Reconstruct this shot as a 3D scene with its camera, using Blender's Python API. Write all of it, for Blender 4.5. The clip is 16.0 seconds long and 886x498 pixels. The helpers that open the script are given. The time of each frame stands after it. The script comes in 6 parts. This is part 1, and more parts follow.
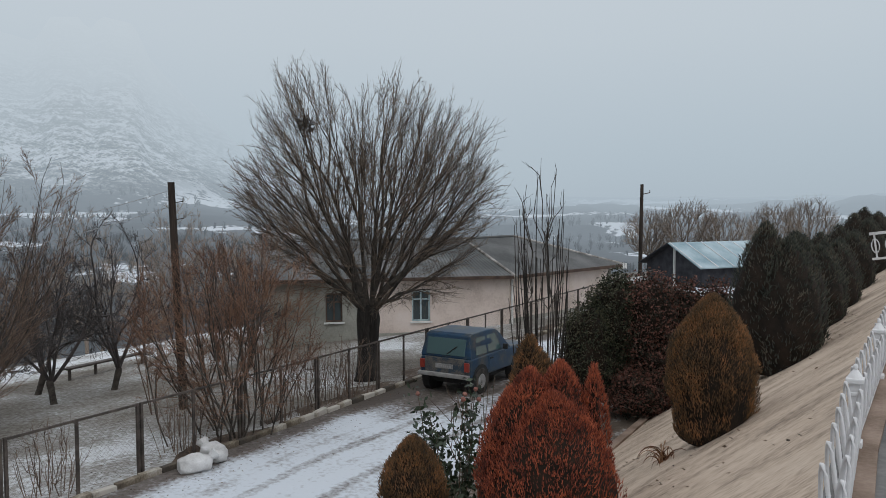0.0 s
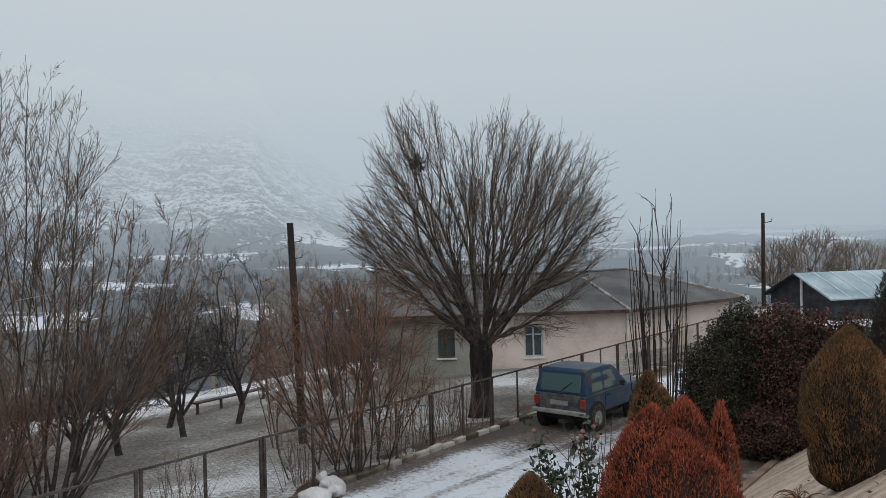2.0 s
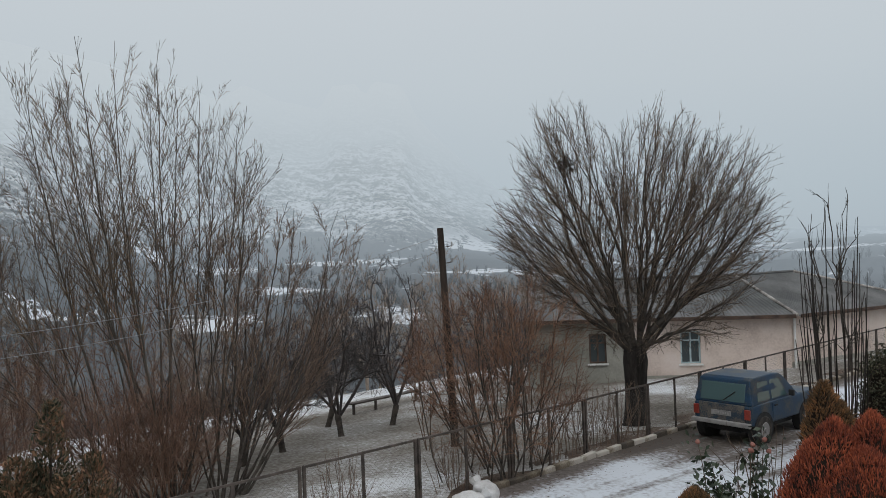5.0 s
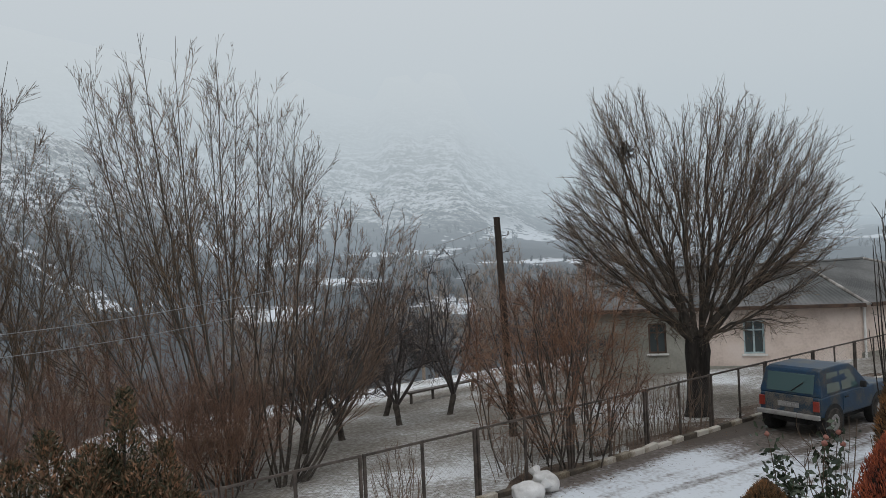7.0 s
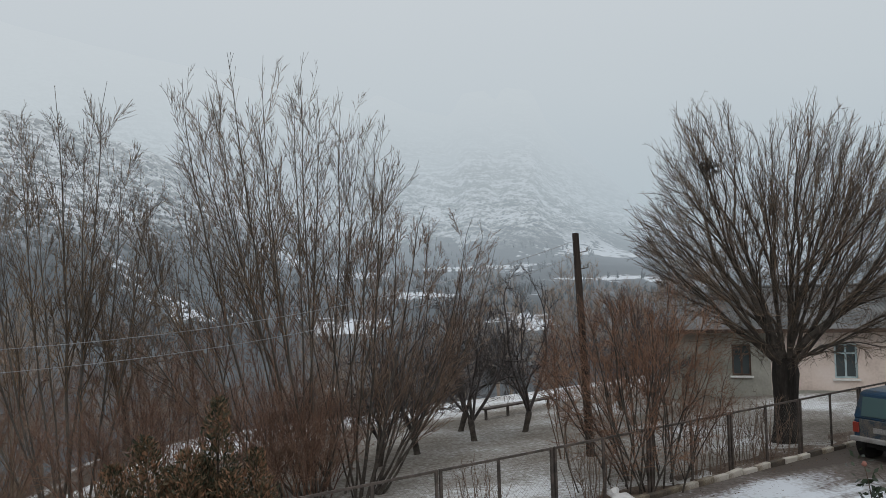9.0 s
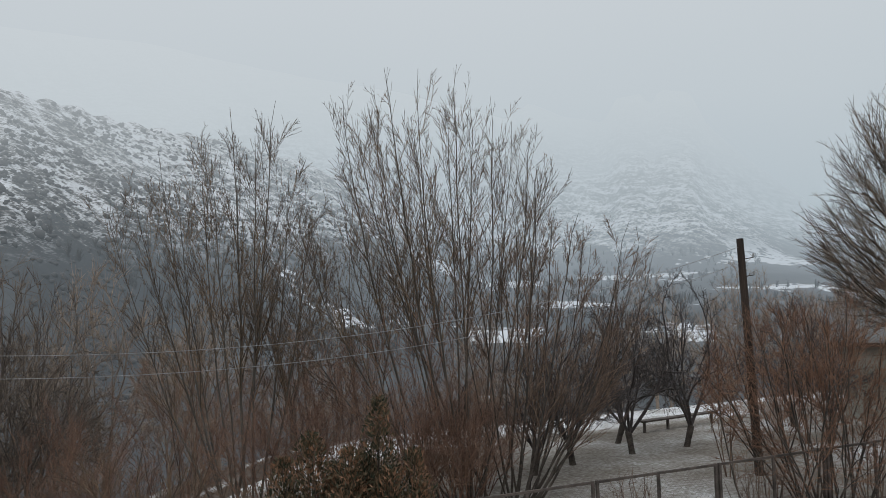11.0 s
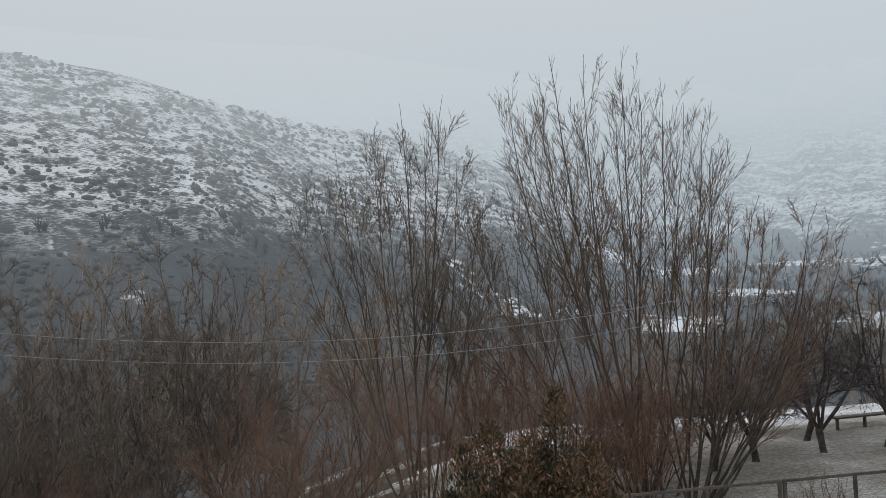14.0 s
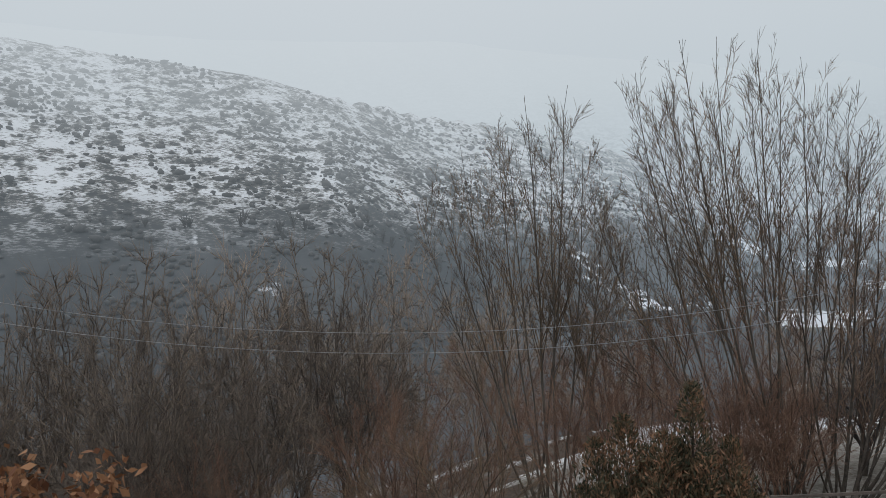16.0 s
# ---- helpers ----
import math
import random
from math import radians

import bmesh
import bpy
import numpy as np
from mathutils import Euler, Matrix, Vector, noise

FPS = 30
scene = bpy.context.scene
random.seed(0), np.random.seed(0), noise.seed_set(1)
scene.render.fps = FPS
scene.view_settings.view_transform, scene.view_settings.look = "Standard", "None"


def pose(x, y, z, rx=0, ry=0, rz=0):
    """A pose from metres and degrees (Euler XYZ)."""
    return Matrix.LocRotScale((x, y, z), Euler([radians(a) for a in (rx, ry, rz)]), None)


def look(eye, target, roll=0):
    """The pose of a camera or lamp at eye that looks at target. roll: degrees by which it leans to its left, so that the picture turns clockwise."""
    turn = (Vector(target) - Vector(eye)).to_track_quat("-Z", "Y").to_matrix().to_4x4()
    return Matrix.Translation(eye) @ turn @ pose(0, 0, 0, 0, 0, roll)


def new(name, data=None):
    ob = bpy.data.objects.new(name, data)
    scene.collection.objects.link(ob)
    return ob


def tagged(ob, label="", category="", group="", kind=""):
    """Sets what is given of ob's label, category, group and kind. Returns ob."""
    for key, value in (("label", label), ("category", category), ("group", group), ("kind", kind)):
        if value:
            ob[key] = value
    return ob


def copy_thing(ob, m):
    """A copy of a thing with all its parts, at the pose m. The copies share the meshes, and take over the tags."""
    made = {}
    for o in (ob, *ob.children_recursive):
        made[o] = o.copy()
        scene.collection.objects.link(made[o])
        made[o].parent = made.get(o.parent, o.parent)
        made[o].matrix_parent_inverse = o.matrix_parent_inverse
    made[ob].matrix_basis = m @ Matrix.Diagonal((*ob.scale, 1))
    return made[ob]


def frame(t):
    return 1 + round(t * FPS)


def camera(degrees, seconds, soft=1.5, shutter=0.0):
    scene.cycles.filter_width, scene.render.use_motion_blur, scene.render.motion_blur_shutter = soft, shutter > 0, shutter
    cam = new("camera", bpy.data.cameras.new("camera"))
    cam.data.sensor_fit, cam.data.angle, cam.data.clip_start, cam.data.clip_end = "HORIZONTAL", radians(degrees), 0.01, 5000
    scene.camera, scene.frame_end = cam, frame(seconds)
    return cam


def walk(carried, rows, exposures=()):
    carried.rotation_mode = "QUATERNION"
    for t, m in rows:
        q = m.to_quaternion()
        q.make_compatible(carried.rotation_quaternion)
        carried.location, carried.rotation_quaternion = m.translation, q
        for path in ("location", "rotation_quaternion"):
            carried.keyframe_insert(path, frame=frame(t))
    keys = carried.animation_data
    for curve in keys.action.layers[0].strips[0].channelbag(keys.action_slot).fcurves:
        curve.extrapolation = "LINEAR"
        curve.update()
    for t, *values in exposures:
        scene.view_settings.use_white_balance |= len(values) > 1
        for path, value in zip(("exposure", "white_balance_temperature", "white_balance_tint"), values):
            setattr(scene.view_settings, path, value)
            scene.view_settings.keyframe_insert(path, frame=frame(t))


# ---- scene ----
cam = camera(58.9, 16.0, soft=0.6)
EYE = 5.0
# seconds, x, y, z from the first eye, yaw, pitch, roll
ROWS = [
    (0, 0.000, 0.000, -0.000, 0.00, -3.00, -0.20),
    (0.5, -0.013, 0.003, 0.001, 1.69, -1.67, -0.71),
    (1, -0.023, 0.010, 0.001, 3.85, -0.89, -1.33),
    (1.5, -0.027, 0.023, -0.006, 6.05, -0.51, -1.82),
    (2, -0.040, 0.012, -0.005, 7.98, -0.31, -1.46),
    (2.5, -0.068, 0.018, -0.012, 10.27, -0.22, -1.38),
    (3, -0.079, 0.031, -0.007, 11.89, -0.06, -1.49),
    (3.5, -0.093, 0.043, -0.017, 13.89, 0.16, -1.73),
    (4, -0.094, 0.050, -0.022, 15.93, 0.24, -1.61),
    (4.5, -0.121, 0.079, -0.012, 17.37, 0.40, -1.85),
    (7, -0.244, 0.162, -0.031, 22.59, -0.22, -2.61),
    (7.5, -0.277, 0.168, -0.025, 23.26, 0.25, -2.47),
    (8, -0.297, 0.151, -0.022, 24.02, 0.80, -2.31),
    (8.5, -0.306, 0.133, -0.030, 25.06, 0.95, -1.81),
    (9, -0.319, 0.144, -0.023, 27.99, 1.09, -1.90),
    (11.5, -0.319, 0.136, -0.054, 41.32, 2.11, -2.09),
    (12, -0.323, 0.138, -0.052, 43.43, 1.93, -2.27),
    (12.5, -0.332, 0.141, -0.047, 45.61, 1.88, -2.37),
    (13, -0.313, 0.116, -0.039, 47.33, 1.94, -2.49),
    (13.5, -0.309, 0.093, -0.032, 49.12, 1.98, -2.59),
    (14, -0.308, 0.072, -0.031, 51.25, 1.79, -2.67),
    (14.5, -0.310, 0.071, -0.033, 53.56, 1.65, -2.51),
    (15, -0.314, 0.059, -0.028, 56.04, 1.76, -2.57),
    (15.5, -0.308, 0.040, -0.029, 58.01, 1.83, -2.63),
    (16, -0.309, 0.028, -0.032, 60.30, 1.67, -2.78),
]
walk(cam, [(t, pose(x, y, EYE + z, 0, 0, yaw) @ pose(0, 0, 0, 90 + pitch) @ pose(0, 0, 0, 0, 0, roll)) for t, x, y, z, yaw, pitch, roll in ROWS],
     exposures=[(0, -0.03, 6340, 10), (3.5, -0.05, 6440, 10), (8, -0.03, 6530, 10), (12, -0.03, 6520, 10), (16, 0.01, 6480, 10)])

# ---- world and light: a thick overcast sky ----
world = bpy.data.worlds.new("overcast")
scene.world = world
world.use_nodes = True
wn, wl = world.node_tree.nodes, world.node_tree.links
wn.clear()
w_out = wn.new("ShaderNodeOutputWorld")
w_bg = wn.new("ShaderNodeBackground")
w_mix = wn.new("ShaderNodeMixRGB")
w_sky = wn.new("ShaderNodeTexSky")
w_sky.sky_type, w_sky.sun_disc = "NISHITA", False
w_sky.sun_elevation, w_sky.sun_rotation = radians(48), radians(158)
w_scale = wn.new("ShaderNodeVectorMath")
w_scale.operation = "SCALE"
w_scale.inputs[3].default_value = 0.07
w_tex = wn.new("ShaderNodeTexCoord")
w_sep = wn.new("ShaderNodeSeparateXYZ")
w_ramp = wn.new("ShaderNodeValToRGB")
w_noise = wn.new("ShaderNodeTexNoise")
w_noise.inputs["Scale"].default_value = 1.6
w_noise.inputs["Detail"].default_value = 2.0
w_add = wn.new("ShaderNodeMath")
w_add.operation = "MULTIPLY_ADD"
w_add.inputs[1].default_value = 0.10
CLOUD = [(0.0, (0.40, 0.47, 0.53)), (0.10, (0.455, 0.53, 0.585)), (0.26, (0.55, 0.61, 0.65)), (0.45, (0.62, 0.665, 0.70)), (1.0, (0.80, 0.83, 0.86))]


def ramp_stops(node, stops):
    els = node.color_ramp.elements
    while len(els) > 1:
        els.remove(els[-1])
    els[0].position, els[0].color = stops[0][0], (*stops[0][1], 1)
    for p, c in stops[1:]:
        els.new(p).color = (*c, 1)


ramp_stops(w_ramp, CLOUD)
wl.new(w_tex.outputs["Generated"], w_sep.inputs[0])
wl.new(w_tex.outputs["Generated"], w_noise.inputs["Vector"])
wl.new(w_noise.outputs["Fac"], w_add.inputs[0])
wl.new(w_sep.outputs["Z"], w_add.inputs[2])
wl.new(w_add.outputs[0], w_ramp.inputs[0])
wl.new(w_sky.outputs[0], w_scale.inputs[0])
w_mix.inputs[0].default_value = 0.04
wl.new(w_ramp.outputs[0], w_mix.inputs[1])
wl.new(w_scale.outputs[0], w_mix.inputs[2])
wl.new(w_mix.outputs[0], w_bg.inputs[0])
w_bg.inputs[1].default_value = 1.0
wl.new(w_bg.outputs[0], w_out.inputs[0])

sun = new("sun", bpy.data.lights.new("sun", "SUN"))
sun.data.energy, sun.data.angle, sun.data.color = 0.75, radians(50), (1.0, 0.97, 0.94)
sun.matrix_world = look((0, 0, 50), (-14, 34, 0))


# ---- materials ----
def surface(name, stops, scale=4.0, fine=40.0, rough=0.85, bump=0.3, metal=0.0, stretch=(1, 1, 1), vary=0.0, island=0.0, depth=0.02, spec=0.3, turn=0.0, grit=0.35):
    """A two-scale noise material: the coarse noise picks the colour, the fine one breaks it up and gives relief."""
    m = bpy.data.materials.new(name)
    m.use_nodes = True
    n, l = m.node_tree.nodes, m.node_tree.links
    b = n["Principled BSDF"]
    tc, mp = n.new("ShaderNodeTexCoord"), n.new("ShaderNodeMapping")
    mp.inputs["Scale"].default_value = stretch
    mp.inputs["Rotation"].default_value = (0, 0, radians(turn))
    l.new(tc.outputs["Object"], mp.inputs[0])
    a, f = n.new("ShaderNodeTexNoise"), n.new("ShaderNodeTexNoise")
    a.inputs["Scale"].default_value, a.inputs["Detail"].default_value = scale, 5
    f.inputs["Scale"].default_value, f.inputs["Detail"].default_value = fine, 6
    l.new(mp.outputs[0], a.inputs["Vector"])
    l.new(mp.outputs[0], f.inputs["Vector"])
    mixer = n.new("ShaderNodeMath")
    mixer.operation = "MULTIPLY_ADD"
    mixer.inputs[1].default_value = grit
    l.new(f.outputs["Fac"], mixer.inputs[0])
    l.new(a.outputs["Fac"], mixer.inputs[2])
    sub = n.new("ShaderNodeMath")
    sub.operation = "SUBTRACT"
    sub.inputs[1].default_value = grit / 2
    l.new(mixer.outputs[0], sub.inputs[0])
    last = sub
    if vary or island:
        src = n.new("ShaderNodeObjectInfo") if vary else n.new("ShaderNodeNewGeometry")
        v = n.new("ShaderNodeMath")
        v.operation = "MULTIPLY_ADD"
        v.inputs[1].default_value = vary or island
        l.new(src.outputs["Random" if vary else "Random Per Island"], v.inputs[0])
        l.new(last.outputs[0], v.inputs[2])
        s2 = n.new("ShaderNodeMath")
        s2.operation = "SUBTRACT"
        s2.inputs[1].default_value = (vary or island) / 2
        l.new(v.outputs[0], s2.inputs[0])
        last = s2
    r = n.new("ShaderNodeValToRGB")
    ramp_stops(r, stops)
    l.new(last.outputs[0], r.inputs[0])
    l.new(r.outputs[0], b.inputs["Base Color"])
    b.inputs["Roughness"].default_value, b.inputs["Metallic"].default_value = rough, metal
    b.inputs["Specular IOR Level"].default_value = spec
    if bump:
        bp = n.new("ShaderNodeBump")
        bp.inputs["Strength"].default_value, bp.inputs["Distance"].default_value = bump, depth
        l.new(f.outputs["Fac"], bp.inputs["Height"])
        l.new(bp.outputs[0], b.inputs["Normal"])
    return m


M_BARK = surface("willow_bark", [(0.25, (0.012, 0.010, 0.009)), (0.5, (0.028, 0.024, 0.021)), (0.75, (0.062, 0.054, 0.047))], 5, 26, 0.95, 0.9, stretch=(1, 1, 0.22), depth=0.05)
M_LIMB = surface("limb_bark", [(0.3, (0.036, 0.031, 0.027)), (0.7, (0.11, 0.094, 0.08))], 5, 40, 0.9, 0.3)
M_TWIG = surface("willow_twig", [(0.25, (0.06, 0.048, 0.039)), (0.55, (0.14, 0.105, 0.078)), (0.8, (0.25, 0.18, 0.125))], 1.2, 9, 0.85, 0, island=0.5)
M_TALL = surface("sapling_bark", [(0.25, (0.055, 0.048, 0.041)), (0.75, (0.135, 0.118, 0.10))], 2, 20, 0.85, 0, island=0.3)
M_TALLTWIG = surface("sapling_twig", [(0.2, (0.058, 0.044, 0.034)), (0.5, (0.12, 0.087, 0.061)), (0.8, (0.22, 0.15, 0.092))], 0.8, 9, 0.85, 0, island=0.5)
M_BROWN = surface("shrub_twig", [(0.2, (0.085, 0.06, 0.047)), (0.5, (0.165, 0.115, 0.086)), (0.8, (0.27, 0.19, 0.14))], 0.7, 9, 0.85, 0, island=0.5)
M_DARKTWIG = surface("fruit_twig", [(0.25, (0.036, 0.032, 0.032)), (0.75, (0.115, 0.10, 0.096))], 1.5, 9, 0.9, 0, island=0.4)
M_RUSSET = surface("russet_twig", [(0.2, (0.10, 0.062, 0.047)), (0.5, (0.195, 0.115, 0.083)), (0.8, (0.29, 0.18, 0.125))], 0.7, 9, 0.85, 0, island=0.5)
M_NEARWOOD = surface("near_gully_twig", [(0.2, (0.075, 0.065, 0.058)), (0.5, (0.135, 0.11, 0.092)), (0.8, (0.22, 0.17, 0.13))], 0.25, 4, 0.9, 0, island=0.4)
M_REDTWIG = surface("red_brown_twig", [(0.2, (0.10, 0.057, 0.04)), (0.5, (0.195, 0.108, 0.07)), (0.8, (0.31, 0.18, 0.115))], 0.7, 9, 0.85, 0, island=0.5)
# paler than the near twigs: haze put into the colour of farther trees
M_HAZEWOOD = surface("hazed_gully_twig", [(0.2, (0.15, 0.123, 0.108)), (0.5, (0.255, 0.204, 0.165)), (0.8, (0.36, 0.28, 0.21))], 0.25, 4, 0.9, 0, island=0.4)
M_PINETWIG = surface("stick_bark", [(0.3, (0.06, 0.045, 0.035)), (0.7, (0.15, 0.11, 0.08))], 2, 20, 0.85, 0)


# ---- geometry helpers ----
U, N = Vector((0.5, 0.866, 0)), Vector((-0.866, 0.5, 0))


def place(s, q, z=0.0):
    """A place s metres along the road and q metres across it, to the fence's side."""
    return Vector((0.5 * s - 0.866 * q, 0.866 * s + 0.5 * q, z))


ROAD_TURN = -30.0


def part(name, bm, material, parent=None, label="", kind=""):
    """Links a bmesh as one mesh object, under a thing where one is given."""
    me = bpy.data.meshes.new(name)
    bm.to_mesh(me)
    bm.free()
    me.materials.append(material)
    ob = new(name, me)
    if parent is not None:
        ob.parent = parent
    return tagged(ob, label, kind=kind)


def arrays(name, verts, quads, material, parent=None, label="", smooth=False, kind=""):
    me = bpy.data.meshes.new(name)
    verts, quads = np.asarray(verts, np.float32), np.asarray(quads, np.int32)
    k = quads.shape[1]
    me.vertices.add(len(verts))
    me.vertices.foreach_set("co", verts.ravel())
    me.loops.add(quads.size)
    me.loops.foreach_set("vertex_index", quads.ravel())
    me.polygons.add(len(quads))
    me.polygons.foreach_set("loop_start", np.arange(0, quads.size, k, dtype=np.int32))
    if smooth:
        me.polygons.foreach_set("use_smooth", np.ones(len(quads), bool))
    me.update(calc_edges=True)
    me.materials.append(material)
    ob = new(name, me)
    if parent is not None:
        ob.parent = parent
    return tagged(ob, label, kind=kind)


def thing(name, m, label, category, group=""):
    ob = new(name)
    ob.empty_display_size = 0.2
    ob.matrix_world = m
    return tagged(ob, label, category, group)


def box(bm, x0, x1, y0, y1, z0, z1, m=None, bevel=0.0):
    r = bmesh.ops.create_cube(bm, size=1.0)
    vs = r["verts"]
    for v in vs:
        v.co = Vector(((x0 + x1) / 2 + v.co.x * (x1 - x0), (y0 + y1) / 2 + v.co.y * (y1 - y0), (z0 + z1) / 2 + v.co.z * (z1 - z0)))
    if bevel:
        es = list({e for v in vs for e in v.link_edges})
        g = bmesh.ops.bevel(bm, geom=es, offset=bevel, segments=2, affect="EDGES", profile=0.5)
        vs = list({v for f in g["faces"] for v in f.verts} | {v for v in vs if v.is_valid})
    if m is not None:
        bmesh.ops.transform(bm, matrix=m, verts=[v for v in vs if v.is_valid])
    return vs


def boxed(*a, **k):
    bm = bmesh.new()
    box(bm, *a, **k)
    return bm


def rod(bm, a, b, r, r2=None, sides=8):
    a, b = Vector(a), Vector(b)
    d = b - a
    m = Matrix.Translation((a + b) / 2) @ d.to_track_quat("Z", "Y").to_matrix().to_4x4()
    return bmesh.ops.create_cone(bm, cap_ends=True, segments=sides, radius1=r, radius2=r if r2 is None else r2, depth=d.length, matrix=m)["verts"]


def rodded(a, b, r, r2=None, sides=8):
    bm = bmesh.new()
    rod(bm, a, b, r, r2, sides)
    return bm


def prism(bm, outline, depth, m=None, axis="y"):
    """A closed outline of (a, z) pairs pushed out by depth."""
    lo = [bm.verts.new((a, 0, z)) for a, z in outline]
    hi = [bm.verts.new((a, depth, z)) for a, z in outline]
    n = len(outline)
    bm.faces.new(lo[::-1])
    bm.faces.new(hi)
    for i in range(n):
        bm.faces.new((lo[i], lo[(i + 1) % n], hi[(i + 1) % n], hi[i]))
    bmesh.ops.recalc_face_normals(bm, faces=bm.faces)
    if m is not None:
        bmesh.ops.transform(bm, matrix=m, verts=lo + hi)


# ---- branches ----
def unit(v):
    return v / (np.linalg.norm(v, axis=-1, keepdims=True) + 1e-9)


def run_paths(rng, start, heading, length, n, up=0.0, wobble=0.1, droop=0.0):
    """Paths of n points from starts and headings; up bends them skywards, droop bends their ends down."""
    b = len(start)
    pts = np.empty((b, n, 3))
    pts[:, 0] = start
    d = unit(np.array(heading, float))
    step = (np.broadcast_to(length, (b,)) / (n - 1))[:, None]
    for i in range(1, n):
        d = d + rng.normal(0, wobble, (b, 3))
        d[:, 2] += up - droop * i / n
        d = unit(d)
        pts[:, i] = pts[:, i - 1] + d * step
    return pts


def sprout(rng, paths, radii, per, lo, hi, angle, length, n, up=0.0, wobble=0.1, thin=0.55, taper=0.35, droop=0.0, tip=0.6, low_bias=1.0):
    """Children on every path. length: metres at the path's foot, times tip at its end."""
    b, m, _ = paths.shape
    idx = np.repeat(np.arange(b), per)
    t = (lo + (hi - lo) * rng.uniform(0, 1, len(idx)) ** low_bias) * (m - 1)
    i = np.minimum(t.astype(int), m - 2)
    fr = (t - i)[:, None]
    pos = paths[idx, i] * (1 - fr) + paths[idx, i + 1] * fr
    tan = unit(paths[idx, i + 1] - paths[idx, i])
    side = unit(np.cross(tan, rng.normal(0, 1, tan.shape)))
    a = np.radians(rng.normal(angle, angle * 0.22, len(idx)))[:, None]
    d = tan * np.cos(a) + side * np.sin(a)
    r0 = (radii[idx, i] * (1 - fr[:, 0]) + radii[idx, i + 1] * fr[:, 0]) * thin
    ln = length * (1 + (tip - 1) * t / (m - 1)) * rng.uniform(0.65, 1.3, len(idx))
    p = run_paths(rng, pos, d, ln, n, up, wobble, droop)
    return p, r0[:, None] * np.linspace(1, taper, n)[None]


def tubes(batches, sides=3):
    vs, fs, base = [], [], 0
    for paths, radii in batches:
        b, n, _ = paths.shape
        tan = unit(np.gradient(paths, axis=1))
        ref = np.where(np.abs(tan[..., 2:3]) > 0.9, np.array([1.0, 0, 0]), np.array([0, 0, 1.0]))
        e1 = unit(np.cross(tan, ref))
        e2 = np.cross(tan, e1)
        ang = np.arange(sides) * 2 * np.pi / sides
        ring = e1[:, :, None] * np.cos(ang)[None, None, :, None] + e2[:, :, None] * np.sin(ang)[None, None, :, None]
        v = paths[:, :, None] + ring * radii[:, :, None, None]
        vs.append(v.reshape(-1, 3))
        i = (np.arange(b)[:, None, None] * n + np.arange(n - 1)[None, :, None]) * sides + np.arange(sides)[None, None]
        j = (np.arange(b)[:, None, None] * n + np.arange(n - 1)[None, :, None]) * sides + (np.arange(sides) + 1)[None, None] % sides
        fs.append(np.stack([i, j, j + sides, i + sides], -1).reshape(-1, 4) + base)
        base += b * n * sides
    return np.concatenate(vs), np.concatenate(fs)


def spikes(p, r):
    """Three-sided points from the first to the last place of each path."""
    a, b = p[:, 0], p[:, -1]
    d = unit(b - a)
    e1 = unit(np.cross(d, np.array([0.31, 0.87, 0.23])))
    e2 = np.cross(d, e1)
    ring = [a + (e1 * math.cos(q) + e2 * math.sin(q)) * r[:, :1] for q in (0.0, 2.094, 4.189)]
    k = np.arange(len(p))[:, None, None] * 4
    return np.stack([*ring, b], 1).reshape(-1, 3), (k + np.array([[0, 1, 3], [1, 2, 3], [2, 0, 3]])).reshape(-1, 3)


def twiggy(batches, ends):
    """Tubes and, at their ends, spikes, as one set of triangles."""
    v, f = tubes(batches, 3)
    vs_, fs_ = [v], [f[:, [0, 1, 2]], f[:, [0, 2, 3]]]
    base = len(v)
    for p, r in ends:
        v, f = spikes(p, r)
        vs_.append(v)
        fs_.append(f + base)
        base += len(v)
    return np.concatenate(vs_), np.concatenate(fs_)


def grow(rng, stems, targets, bf=0.5, rise=2.0, squash=0.75):
    """Joins target points to a set of stems, each to the node that gives a short and direct way from the root. Returns nodes, parents and the stem of each."""
    pts, par, far, own = [], [], [], []
    for k, s in enumerate(stems):
        for i, p in enumerate(s):
            par.append(len(pts) - 1 if i else -1)
            far.append(0.0 if i == 0 else far[-1] + float(np.linalg.norm(s[i] - s[i - 1])))
            pts.append(p)
            own.append(k)
    n0, n = len(pts), len(pts) + len(targets)
    P, L, O = np.zeros((n, 3)), np.zeros(n), np.zeros(n, int)
    par = np.array(par + [0] * len(targets))
    P[:n0], L[:n0], O[:n0] = pts, far, own
    scale = np.array([1, 1, squash])
    base = P[:n0].mean(0) * np.array([1, 1, 0])
    order = np.argsort(np.linalg.norm((targets - base) * scale, axis=1) + rng.normal(0, 0.15, len(targets)))
    for i, t in enumerate(targets[order]):
        m = n0 + i
        d = np.sqrt((((P[:m] - t) * scale) ** 2).sum(1))
        j = int(np.argmin(d + bf * L[:m] + rise * np.maximum(0, P[:m, 2] - t[2])))
        P[m], par[m], L[m], O[m] = t, j, L[j] + d[j], O[j]
    return P, par, O, n0


def wood(rng, P, par, tip, power=0.42, most=1.0):
    """Radii by the number of ends that each node carries."""
    cnt = np.ones(len(P))
    for i in range(len(P) - 1, -1, -1):
        if par[i] >= 0:
            cnt[par[i]] += cnt[i]
    return np.minimum(tip * cnt ** power, most)


